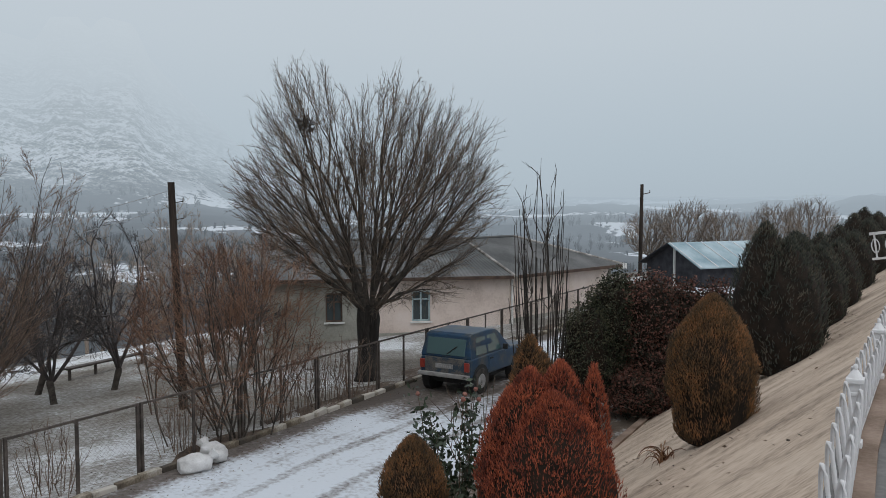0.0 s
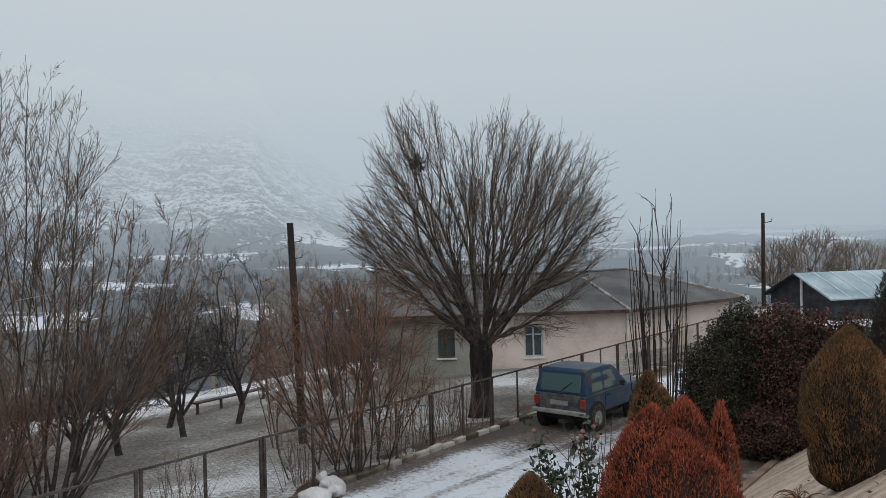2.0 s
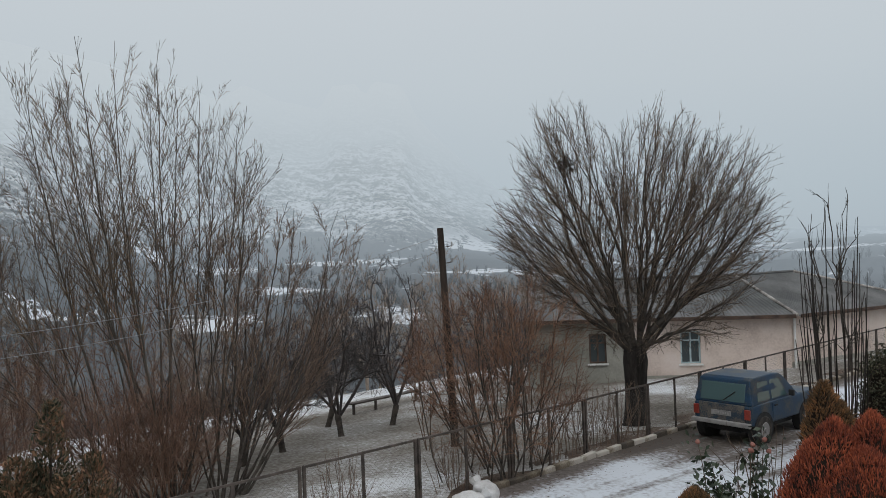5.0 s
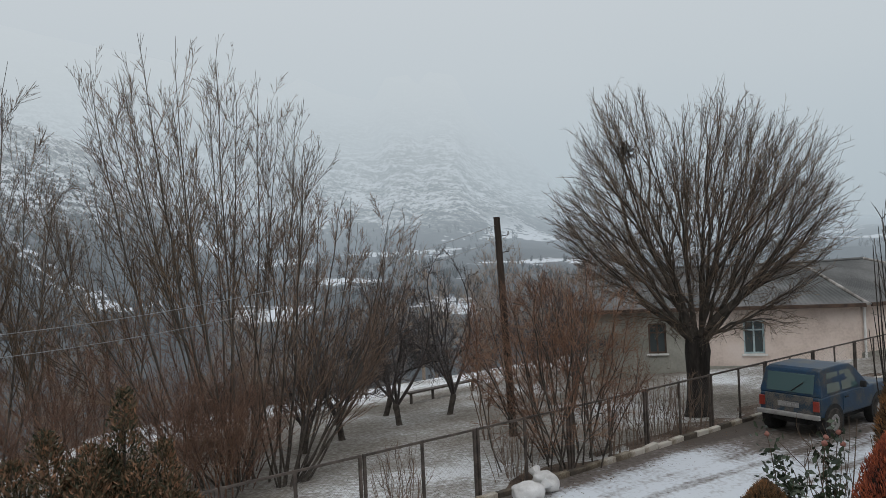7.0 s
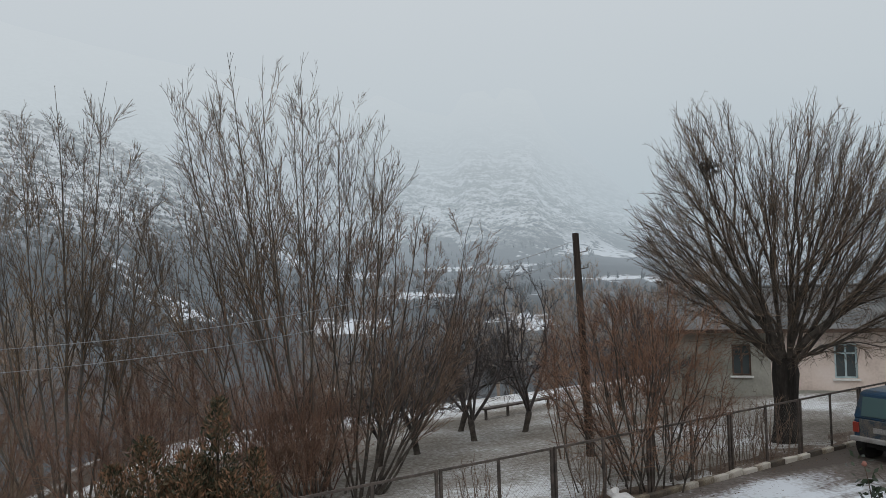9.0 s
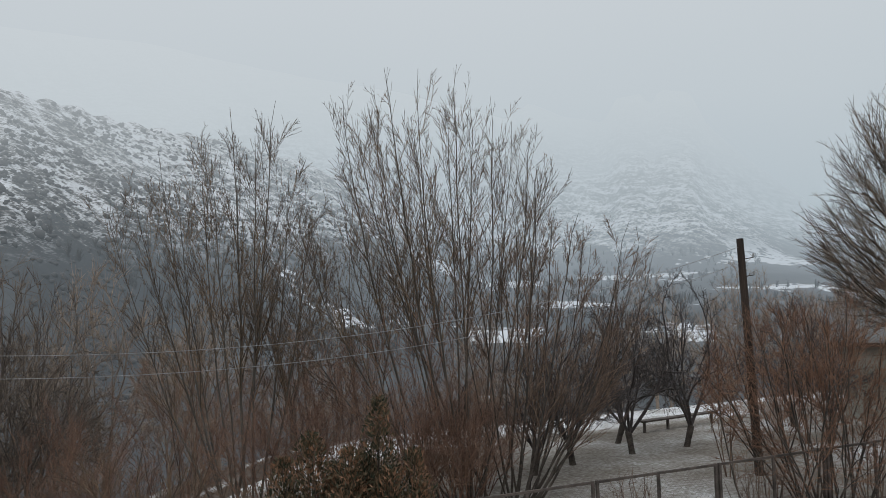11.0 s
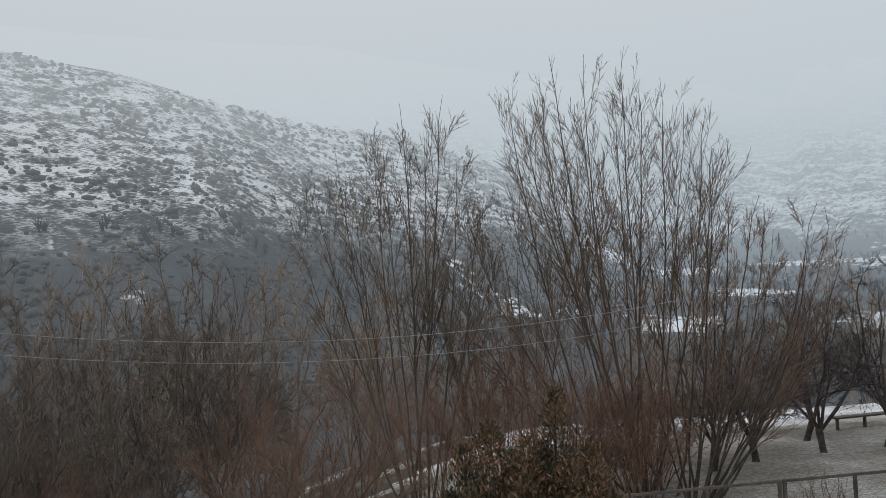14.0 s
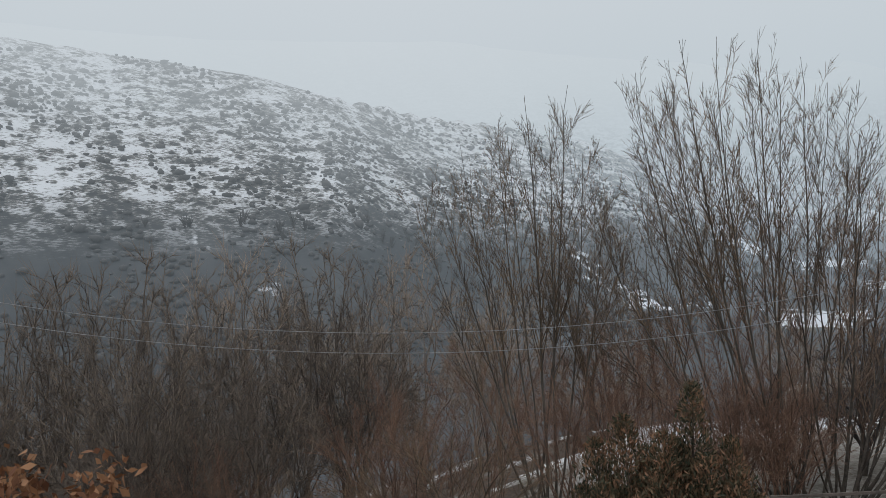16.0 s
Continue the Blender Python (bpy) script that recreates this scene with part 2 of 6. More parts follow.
def edges(rng, P, par, R, idx, bend=0.06, parts=2):
    a, b = P[par[idx]], P[idx]
    ra, rb = np.minimum(R[par[idx]], R[idx] * 1.5), R[idx]
    if parts == 1:
        return np.stack([a, b], 1), np.stack([ra, rb], 1)
    ln = np.linalg.norm(b - a, axis=1, keepdims=True)
    mid = (a + b) / 2 + rng.normal(0, bend * 0.7, a.shape) * ln - np.array([0, 0, 0.05]) * ln
    return np.stack([a, mid, b], 1), np.stack([ra, (ra + rb) / 2, rb], 1)


def end_twigs(rng, P, par, n0, per, length, n, tip, centre, out=0.5, up=0.25):
    """Fine twigs on every grown node, along its branch and outwards."""
    idx = np.repeat(np.arange(n0, len(P)), per)
    a = unit(P[idx] - P[par[idx]])
    o = unit(P[idx] - centre)
    d = a + out * o + rng.normal(0, 0.55, a.shape) + np.array([0, 0, up])
    st = P[par[idx]] + (P[idx] - P[par[idx]]) * rng.uniform(0.3, 1.0, (len(idx), 1))
    p = run_paths(rng, st, d, length * rng.uniform(0.5, 1.35, len(idx)), n, 0.06, 0.07)
    return p, np.full(p.shape[:2], tip) * np.linspace(1, 0.6, n)[None]


def ground_z(x, y):
    s, q = 0.5 * x + 0.866 * y, -0.866 * x + 0.5 * y
    brow = 0.34 - 0.04 * max(0.0, s - 6.0)
    if q < brow:
        z = 3.3
    elif q < 4.9:
        z = 3.3 - (q - brow) / (4.9 - brow) * 3.25
    elif q < 12:
        z = 0.05 * max(0, min(1, (7.2 - q) / 0.6))
    else:
        z = -0.08 * (q - 12)
        # the bank falls away behind the orchard and beside it
        edge = min(s - (5.2 + 0.27 * (q - 18.0)) if q > 13 else 9, 31 - q + 0.35 * max(0, 22 - s) * 0.3)
        if s > 23:
            edge = min(edge, 8)
        fall = max(0.0, -edge)
        z -= 0.36 * fall * fall / (fall + 5)
        z += 0.05 * noise.noise(Vector((x * 0.4, y * 0.4, 0)))
    return max(z, -24.0)


# ---- ground ----
def sheet(name, ss, qs, material, label, zf=ground_z, lift=0.0, kind="structure"):
    vs, fs = [], []
    for s in ss:
        for q in qs:
            p = place(s, q)
            vs.append((p.x, p.y, zf(p.x, p.y) + lift))
    n = len(qs)
    for i in range(len(ss) - 1):
        for j in range(n - 1):
            a = i * n + j
            fs.append((a, a + n, a + n + 1, a + 1))
    return arrays(name, vs, fs, material, None, label, True, kind)


M_ORCHARD = surface("orchard_ground", [(0.28, (0.11, 0.094, 0.077)), (0.42, (0.21, 0.19, 0.165)), (0.54, (0.34, 0.33, 0.315)), (0.66, (0.66, 0.68, 0.70))], 0.22, 9, 0.95, 0.7, depth=0.05, grit=0.5)
on, ol = M_ORCHARD.node_tree.nodes, M_ORCHARD.node_tree.links
o_geo, o_dot = on.new("ShaderNodeNewGeometry"), on.new("ShaderNodeVectorMath")
o_dot.operation = "DOT_PRODUCT"
o_dot.inputs[1].default_value = (-0.866, 0.5, 0)
ol.new(o_geo.outputs["Position"], o_dot.inputs[0])
o_wob = on.new("ShaderNodeTexNoise")
o_wob.inputs["Scale"].default_value = 0.35
ol.new(o_geo.outputs["Position"], o_wob.inputs["Vector"])
o_far = on.new("ShaderNodeMath")
o_far.operation = "MULTIPLY_ADD"
o_far.inputs[1].default_value = 3.0
ol.new(o_wob.outputs["Fac"], o_far.inputs[0])
ol.new(o_dot.outputs["Value"], o_far.inputs[2])
o_snow = on.new("ShaderNodeValToRGB")
ramp_stops(o_snow, [(0.0, (0.5, 0.5, 0.5)), (0.55, (0.46, 0.46, 0.46)), (0.68, (0.40, 0.40, 0.40)), (0.74, (0.63, 0.63, 0.63)), (1.0, (0.66, 0.66, 0.66))])
o_scale = on.new("ShaderNodeMath")
o_scale.operation = "MULTIPLY_ADD"
o_scale.inputs[1].default_value, o_scale.inputs[2].default_value = 1 / 20, -14 / 20
ol.new(o_far.outputs[0], o_scale.inputs[0])
ol.new(o_scale.outputs[0], o_snow.inputs[0])
o_ramp = [k for k in on if k.type == "VALTORGB" and k != o_snow][0]
o_old = o_ramp.inputs[0].links[0].from_socket
o_add = on.new("ShaderNodeMath")
o_less = on.new("ShaderNodeMath")
o_less.operation = "SUBTRACT"
o_less.inputs[1].default_value = 0.5
ol.new(o_snow.outputs["Color"], o_less.inputs[0])
ol.new(o_old, o_add.inputs[0])
ol.new(o_less.outputs[0], o_add.inputs[1])
ol.new(o_add.outputs[0], o_ramp.inputs[0])
M_SLOPE = surface("slope_concrete", [(0.2, (0.16, 0.125, 0.095)), (0.36, (0.36, 0.28, 0.215)), (0.55, (0.54, 0.425, 0.33)), (0.8, (0.64, 0.53, 0.43))], 1.3, 16, 0.9, 0.5, stretch=(0.55, 1.9, 1), turn=-60, grit=0.9)


def road_material():
    """Thin snow on a brown road: bare along the kerb and round the parked car, with two wheel tracks."""
    m = bpy.data.materials.new("road_snow")
    m.use_nodes = True
    n, l = m.node_tree.nodes, m.node_tree.links
    b = n["Principled BSDF"]
    tc, mp, sep = n.new("ShaderNodeTexCoord"), n.new("ShaderNodeMapping"), n.new("ShaderNodeSeparateXYZ")
    mp.inputs["Rotation"].default_value = (0, 0, radians(30))
    l.new(tc.outputs["Object"], mp.inputs[0])
    l.new(mp.outputs[0], sep.inputs[0])          # x: minus the way across, y: along

    def math_node(op, a, b_=None, c=None):
        k = n.new("ShaderNodeMath")
        k.operation = op
        for i, v in enumerate((a, b_, c)):
            if v is None:
                continue
            if isinstance(v, (int, float)):
                k.inputs[i].default_value = v
            else:
                l.new(v, k.inputs[i])
        return k.outputs[0]

    def ramp_fac(v, a, b_, lo=0.0, hi=1.0):
        k = n.new("ShaderNodeMapRange")
        k.interpolation_type = "SMOOTHSTEP"
        l.new(v, k.inputs[0])
        for i, q in enumerate((a, b_, lo, hi)):
            k.inputs[i + 1].default_value = q
        return k.outputs[0]

    def noise_fac(scale, detail, vec=None):
        k = n.new("ShaderNodeTexNoise")
        k.inputs["Scale"].default_value, k.inputs["Detail"].default_value = scale, detail
        l.new(vec or mp.outputs[0], k.inputs["Vector"])
        return k.outputs["Fac"]

    across = math_node("MULTIPLY", sep.outputs["X"], -1.0)
    wob = math_node("MULTIPLY_ADD", noise_fac(0.12, 2), 1.6, -0.8)
    lane = math_node("ADD", across, wob)
    cover = math_node("MULTIPLY_ADD", noise_fac(0.7, 5), 0.55, 0.38)
    cover = math_node("ADD", cover, math_node("MULTIPLY_ADD", noise_fac(9, 6), 0.55, -0.275))
    for q in (8.25, 9.6, 8.95, 10.3):
        d = math_node("ABSOLUTE", math_node("SUBTRACT", lane, q))
        cover = math_node("ADD", cover, ramp_fac(d, 0.05, 0.20, -0.15 if q in (8.25, 9.6) else -0.06, 0.0))
    cover = math_node("ADD", cover, ramp_fac(across, 11.0, 11.7, 0.0, -0.36))
    worn = math_node("MULTIPLY", ramp_fac(sep.outputs["Y"], 14.5, 18.0), ramp_fac(sep.outputs["Y"], 22.0, 25.0, 1.0, 0.0))
    cover = math_node("ADD", cover, math_node("MULTIPLY", worn, ramp_fac(across, 8.2, 10.6, -0.08, -0.42)))
    r = n.new("ShaderNodeValToRGB")
    ramp_stops(r, [(0.20, (0.075, 0.06, 0.05)), (0.38, (0.15, 0.13, 0.12)), (0.50, (0.38, 0.39, 0.41)), (0.64, (0.60, 0.64, 0.69))])
    l.new(cover, r.inputs[0])
    l.new(r.outputs[0], b.inputs["Base Color"])
    b.inputs["Roughness"].default_value = 0.85
    bp = n.new("ShaderNodeBump")
    bp.inputs["Strength"].default_value, bp.inputs["Distance"].default_value = 0.6, 0.04
    l.new(cover, bp.inputs["Height"])
    l.new(bp.outputs[0], b.inputs["Normal"])
    return m


M_SNOW = road_material()
M_SOIL = surface("strip_soil", [(0.3, (0.05, 0.04, 0.03)), (0.55, (0.11, 0.085, 0.065)), (0.72, (0.5, 0.5, 0.5))], 1.2, 18, 0.95, 0.6)
M_PAVE = surface("terrace_slab", [(0.3, (0.12, 0.12, 0.12)), (0.7, (0.26, 0.25, 0.24))], 1.5, 20, 0.85, 0.2)

steps = lambda a, b, d: list(np.arange(a, b + d / 2, d))
M_LITTER = surface("leaf_litter", [(0.3, (0.04, 0.03, 0.024)), (0.52, (0.10, 0.075, 0.058)), (0.60, (0.16, 0.13, 0.11)), (0.67, (0.52, 0.53, 0.54))], 0.22, 6, 0.95, 0.6, depth=0.05)
land = sheet("ground", steps(-60, 66, 1.0), steps(12.0, 66, 1.0), M_ORCHARD, "frosty orchard ground with patches of thin snow")
tagged(land, category="ground")
land.data.materials.append(M_LITTER)
for poly in land.data.polygons:
    if poly.center.z < -2.1 - 0.4 * math.sin(poly.center.x * 1.3) and poly.center.y < 31:
        poly.material_index = 1
tagged(sheet("road", steps(-40, 110, 0.5), steps(7.0, 12.0, 0.25), M_SNOW, "snow-covered village road with two tyre tracks", lambda x, y: 0.0), category="road")
tagged(sheet("verge", steps(-40, 110, 0.5), steps(4.8, 7.0, 0.2), M_SOIL, "bare soil strip under the bushes", lambda x, y: 0.03), category="verge")


def banked(name, ss, share, q0, q1, z0, z1, material, label):
    """A strip between two lines across the road: q0(s) at height z0 and q1(s) at height z1."""
    vs, fs, n = [], [], len(share)
    for s in ss:
        for f in share:
            a, b = q0(s), q1(s)
            p = place(s, a + (b - a) * f)
            vs.append((p.x, p.y, z0 + (z1 - z0) * f))
    for i in range(len(ss) - 1):
        for j in range(n - 1):
            a = i * n + j
            fs.append((a, a + n, a + n + 1, a + 1))
    return arrays(name, vs, fs, material, None, label, True, "structure")


BROW = lambda s: 0.34 - 0.04 * max(0.0, s - 6.0)
tagged(banked("slope", steps(-30, 70, 0.5), steps(0, 1, 0.1), BROW, lambda s: 4.9, 3.3, 0.05, M_SLOPE, "tan weathered concrete embankment slope"), category="embankment")
tagged(banked("terrace", steps(-30, 70, 1.0), [0, 0.3, 0.7, 1], lambda s: -14.0, BROW, 3.3, 3.3, M_PAVE, "grey slab terrace above the embankment"), category="terrace")

M_LEAFSOIL = surface("brown_leaf_soil", [(0.3, (0.055, 0.038, 0.028)), (0.55, (0.12, 0.085, 0.062)), (0.68, (0.20, 0.17, 0.15)), (0.78, (0.5, 0.5, 0.5))], 0.9, 14, 0.95, 0.7, depth=0.04, grit=0.7)
vs, fs = [], []
for i in range(57):
    s = 8 + 0.5 * i
    wide = max(0.05, min(1, (s - 8) / 5) * min(1, (36 - s) / 6)) * (1.5 + 0.5 * noise.noise(Vector((s * 0.8, 0, 0))))
    for j in range(6):
        p = place(s, 12.02 + wide * j / 5)
        vs.append((p.x, p.y, ground_z(p.x, p.y) + 0.02 - 0.03 * j / 5))
for i in range(56):
    for j in range(5):
        a = i * 6 + j
        fs.append((a, a + 6, a + 7, a + 1))
tagged(arrays("soil_strip", vs, fs, M_LEAFSOIL, None, "bare brown leaf-strewn soil along the fence", True, "structure"), category="ground")

# ---- distance ----
def soft(a, b, x):
    t = max(0.0, min(1.0, (x - a) / (b - a)))
    return t * t * (3 - 2 * t)


CREST_A = ((34, -0.5), (37, 1.6), (40, 4.2), (45, 6.9), (49, 8.6), (55, 10.2), (61, 11.5), (68, 13.4), (75, 15.0), (85, 16.2), (105, 17.5), (150, 17.0))
CREST_B = ((-80, 0.6), (2, 0.7), (8, 1.2), (12, 2.4), (15.3, 5.2), (18.5, 8.2), (20.2, 10.0), (21.2, 12.2), (23.2, 12.6), (23.9, 11.6), (24.6, 12.4), (26.2, 12.2), (27.2, 10.6), (30, 11.2), (32.5, 12.4), (34, 11.4), (42, 13.5), (60, 16.5), (150, 18))


def along(table, az):
    return float(np.interp(az, [p[0] for p in table], [p[1] for p in table]))


def flank_span(az):
    """Where the near hill begins and crests: it runs away from the viewer towards the valley's head."""
    k = max(0.0, min(1.0, (68 - az) / 28))
    return 165 + 170 * k, 400 + 240 * k


def far_height(az, r):
    """Height of the valley, the near hill and the mountain behind it, az degrees to the left of ahead."""
    n1 = noise.fractal(Vector((az * 0.05, r * 0.004, 3.1)), 1.0, 2.0, 4)
    n2 = noise.fractal(Vector((az * 0.22, r * 0.018, 7.7)), 1.0, 2.0, 4)
    h = -25 + (0.022 + 0.043 * soft(4, 18, az)) * (r - 150) + 3 * n1 + 1.5 * n2 * soft(120, 260, r)
    # the near hill: a bushy flank up to a rounded crest
    foot, crest = flank_span(az)
    top = 5 + crest * math.tan(radians(along(CREST_A, az)))
    t = (r - foot) / (crest - foot)
    if az > 34 and t > 0:
        flank = top * min(1.0, t) ** 1.15 - 24 * (1 - min(1.0, t)) - max(0.0, r - crest) * 0.16
        h = max(h, flank + (3 * n1 + 1.6 * n2) * min(1, t * 2))
    # the mountain: slopes up into the cloud, with crags on its shoulder
    top = 5 + 1000 * math.tan(radians(along(CREST_B, az)))
    t = (r - 540) / 460
    if t > 0:
        rough = 9 * n2 + 14 * n1
        high = top * min(1.0, t) ** 1.25 - 8 * (1 - min(1.0, t)) - max(0.0, r - 1000) * 0.1
        h = max(h, high + rough * min(1, t * 1.6) * (1 - 0.75 * soft(0.85, 1.0, t)))
    return h - 12 * soft(150, 70, r)


vs, fs = [], []
azs, rs = np.arange(-75, 150, 0.4), [62, 100, 130, *range(150, 700, 15), 730, 770, 810, 850, 900, 950, 1000, 1060, 1240, 1500]
for az in azs:
    for r in rs:
        a = radians(az)
        vs.append((-math.sin(a) * r, math.cos(a) * r, far_height(az, r)))
for i in range(len(azs) - 1):
    for j in range(len(rs) - 1):
        k = i * len(rs) + j
        fs.append((k, k + 1, k + 1 + len(rs), k + len(rs)))

M_FAR = bpy.data.materials.new("hazed_hillside")
M_FAR.use_nodes = True
n, l = M_FAR.node_tree.nodes, M_FAR.node_tree.links
fb = n["Principled BSDF"]
fb.inputs["Roughness"].default_value = 1.0
geo_n = n.new("ShaderNodeNewGeometry")
sepf = n.new("ShaderNodeSeparateXYZ")
l.new(geo_n.outputs["Position"], sepf.inputs[0])
nz1, nz2 = n.new("ShaderNodeTexNoise"), n.new("ShaderNodeTexNoise")
mpf = n.new("ShaderNodeMapping")
mpf.inputs["Scale"].default_value = (1, 1, 5.0)
l.new(geo_n.outputs["Position"], mpf.inputs[0])
nz1.inputs["Scale"].default_value, nz1.inputs["Detail"].default_value = 0.06, 5
nz2.inputs["Scale"].default_value, nz2.inputs["Detail"].default_value = 0.6, 8
l.new(mpf.outputs[0], nz1.inputs["Vector"])
l.new(mpf.outputs[0], nz2.inputs["Vector"])
nz2.inputs["Roughness"].default_value = 0.62
# gullies and snow chutes that run down the slope
chute = n.new("ShaderNodeTexNoise")
chute.inputs["Scale"].default_value, chute.inputs["Detail"].default_value = 1.0, 4
chute.inputs["Distortion"].default_value = 0.4
mpc = n.new("ShaderNodeMapping")
mpc.inputs["Rotation"].default_value = (0, 0, radians(15))
mpc.inputs["Scale"].default_value = (0.008, 0.05, 0.0)
l.new(geo_n.outputs["Position"], mpc.inputs[0])
l.new(mpc.outputs[0], chute.inputs["Vector"])
sumf = n.new("ShaderNodeMath")
mid_n = n.new("ShaderNodeTexNoise")
mid_n.inputs["Scale"].default_value, mid_n.inputs["Detail"].default_value = 0.19, 6
l.new(geo_n.outputs["Position"], mid_n.inputs["Vector"])
half = n.new("ShaderNodeMath")
half.operation = "MULTIPLY_ADD"
half.inputs[1].default_value = 0.55
quarter = n.new("ShaderNodeMath")
quarter.operation = "MULTIPLY"
quarter.inputs[1].default_value = 0.6
l.new(nz1.outputs["Fac"], quarter.inputs[0])
l.new(mid_n.outputs["Fac"], half.inputs[0])
l.new(quarter.outputs[0], half.inputs[2])
sumf.operation = "MULTIPLY_ADD"
sumf.inputs[1].default_value = 1.1
l.new(nz2.outputs["Fac"], sumf.inputs[0])
l.new(half.outputs[0], sumf.inputs[2])
hgt = n.new("ShaderNodeMapRange")
hgt.inputs[1].default_value, hgt.inputs[2].default_value = -12, 45
hgt.inputs[3].default_value, hgt.inputs[4].default_value = -0.17, 0.03
l.new(sepf.outputs["Z"], hgt.inputs[0])
addf = n.new("ShaderNodeMath")
shift = n.new("ShaderNodeMath")
shift.inputs[1].default_value = -0.675
vor = n.new("ShaderNodeTexVoronoi")
vor.inputs["Scale"].default_value = 0.2
l.new(geo_n.outputs["Position"], vor.inputs["Vector"])
dots = n.new("ShaderNodeMapRange")
dots.inputs[1].default_value, dots.inputs[2].default_value, dots.inputs[3].default_value, dots.inputs[4].default_value = 0.15, 0.42, -0.2, 0.03
l.new(vor.outputs["Distance"], dots.inputs[0])
dadd = n.new("ShaderNodeMath")
l.new(sumf.outputs[0], dadd.inputs[0])
l.new(dots.outputs[0], dadd.inputs[1])
big = n.new("ShaderNodeTexNoise")
big.inputs["Scale"].default_value, big.inputs["Detail"].default_value = 0.007, 3
l.new(geo_n.outputs["Position"], big.inputs["Vector"])
badd = n.new("ShaderNodeMath")
badd.operation = "MULTIPLY_ADD"
badd.inputs[1].default_value = 0.35
l.new(big.outputs["Fac"], badd.inputs[0])
cadd2 = n.new("ShaderNodeMath")
cadd2.operation = "MULTIPLY_ADD"
cadd2.inputs[1].default_value = 0.42
l.new(chute.outputs["Fac"], cadd2.inputs[0])
l.new(dadd.outputs[0], cadd2.inputs[2])
l.new(cadd2.outputs[0], badd.inputs[2])
l.new(badd.outputs[0], addf.inputs[0])
l.new(hgt.outputs[0], addf.inputs[1])
rf = n.new("ShaderNodeValToRGB")
ramp_stops(rf, [(0.70, (0.028, 0.032, 0.036)), (0.84, (0.12, 0.115, 0.105)), (0.98, (0.66, 0.68, 0.71))])
l.new(addf.outputs[0], shift.inputs[0])
l.new(shift.outputs[0], rf.inputs[0])
# low-cloud haze painted in: the hill mixes into sky-coloured emission with height and distance
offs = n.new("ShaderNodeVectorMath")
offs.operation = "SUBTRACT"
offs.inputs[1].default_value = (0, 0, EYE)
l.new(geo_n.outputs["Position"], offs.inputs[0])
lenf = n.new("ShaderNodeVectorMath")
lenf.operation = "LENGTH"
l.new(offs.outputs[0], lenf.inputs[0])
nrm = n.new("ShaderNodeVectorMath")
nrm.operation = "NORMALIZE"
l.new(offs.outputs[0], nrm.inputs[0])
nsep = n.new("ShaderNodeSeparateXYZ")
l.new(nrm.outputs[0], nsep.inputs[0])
# the valley floor: dark woods with strips of snowy field between them
strip = n.new("ShaderNodeVectorMath")
strip.operation = "SCALE"
strip.inputs["Scale"].default_value = 7.0
l.new(nrm.outputs[0], strip.inputs[0])
strip_xyz, strip_in = n.new("ShaderNodeCombineXYZ"), n.new("ShaderNodeSeparateXYZ")
l.new(strip.outputs[0], strip_in.inputs[0])
l.new(strip_in.outputs["X"], strip_xyz.inputs["X"])
l.new(strip_in.outputs["Y"], strip_xyz.inputs["Y"])
reach = n.new("ShaderNodeMath")
reach.operation = "MULTIPLY"
reach.inputs[1].default_value = 0.016
l.new(lenf.outputs["Value"], reach.inputs[0])
l.new(reach.outputs[0], strip_xyz.inputs["Z"])
field = n.new("ShaderNodeTexNoise")
field.inputs["Scale"].default_value, field.inputs["Detail"].default_value = 1.0, 3
l.new(strip_xyz.outputs[0], field.inputs["Vector"])
frag = n.new("ShaderNodeMath")
frag.operation = "MULTIPLY_ADD"
frag.inputs[1].default_value = 0.3
l.new(mid_n.outputs["Fac"], frag.inputs[0])
l.new(field.outputs["Fac"], frag.inputs[2])
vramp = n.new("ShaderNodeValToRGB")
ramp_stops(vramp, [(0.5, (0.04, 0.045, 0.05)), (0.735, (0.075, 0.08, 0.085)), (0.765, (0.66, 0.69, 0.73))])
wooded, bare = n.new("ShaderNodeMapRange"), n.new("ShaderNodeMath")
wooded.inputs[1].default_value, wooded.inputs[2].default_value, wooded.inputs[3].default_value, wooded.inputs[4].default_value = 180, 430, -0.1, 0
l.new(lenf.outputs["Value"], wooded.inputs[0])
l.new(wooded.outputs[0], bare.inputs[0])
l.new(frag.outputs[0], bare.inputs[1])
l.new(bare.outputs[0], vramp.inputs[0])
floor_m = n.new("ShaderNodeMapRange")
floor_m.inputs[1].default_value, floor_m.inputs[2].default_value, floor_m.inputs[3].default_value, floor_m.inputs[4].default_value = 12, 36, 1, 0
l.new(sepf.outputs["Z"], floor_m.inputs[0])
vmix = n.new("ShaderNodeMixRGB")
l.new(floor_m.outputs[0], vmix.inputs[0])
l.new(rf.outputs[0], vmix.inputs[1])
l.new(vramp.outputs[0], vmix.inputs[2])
l.new(vmix.outputs[0], fb.inputs["Base Color"])
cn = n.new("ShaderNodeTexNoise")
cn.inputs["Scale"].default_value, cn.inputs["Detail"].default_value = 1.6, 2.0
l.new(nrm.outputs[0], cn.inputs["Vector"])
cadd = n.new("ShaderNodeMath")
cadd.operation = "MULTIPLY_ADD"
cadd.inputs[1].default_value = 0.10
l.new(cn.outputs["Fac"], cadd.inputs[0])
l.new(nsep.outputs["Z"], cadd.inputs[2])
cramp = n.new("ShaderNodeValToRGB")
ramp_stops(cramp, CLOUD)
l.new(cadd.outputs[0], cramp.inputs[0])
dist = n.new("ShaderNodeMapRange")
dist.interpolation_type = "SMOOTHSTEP"
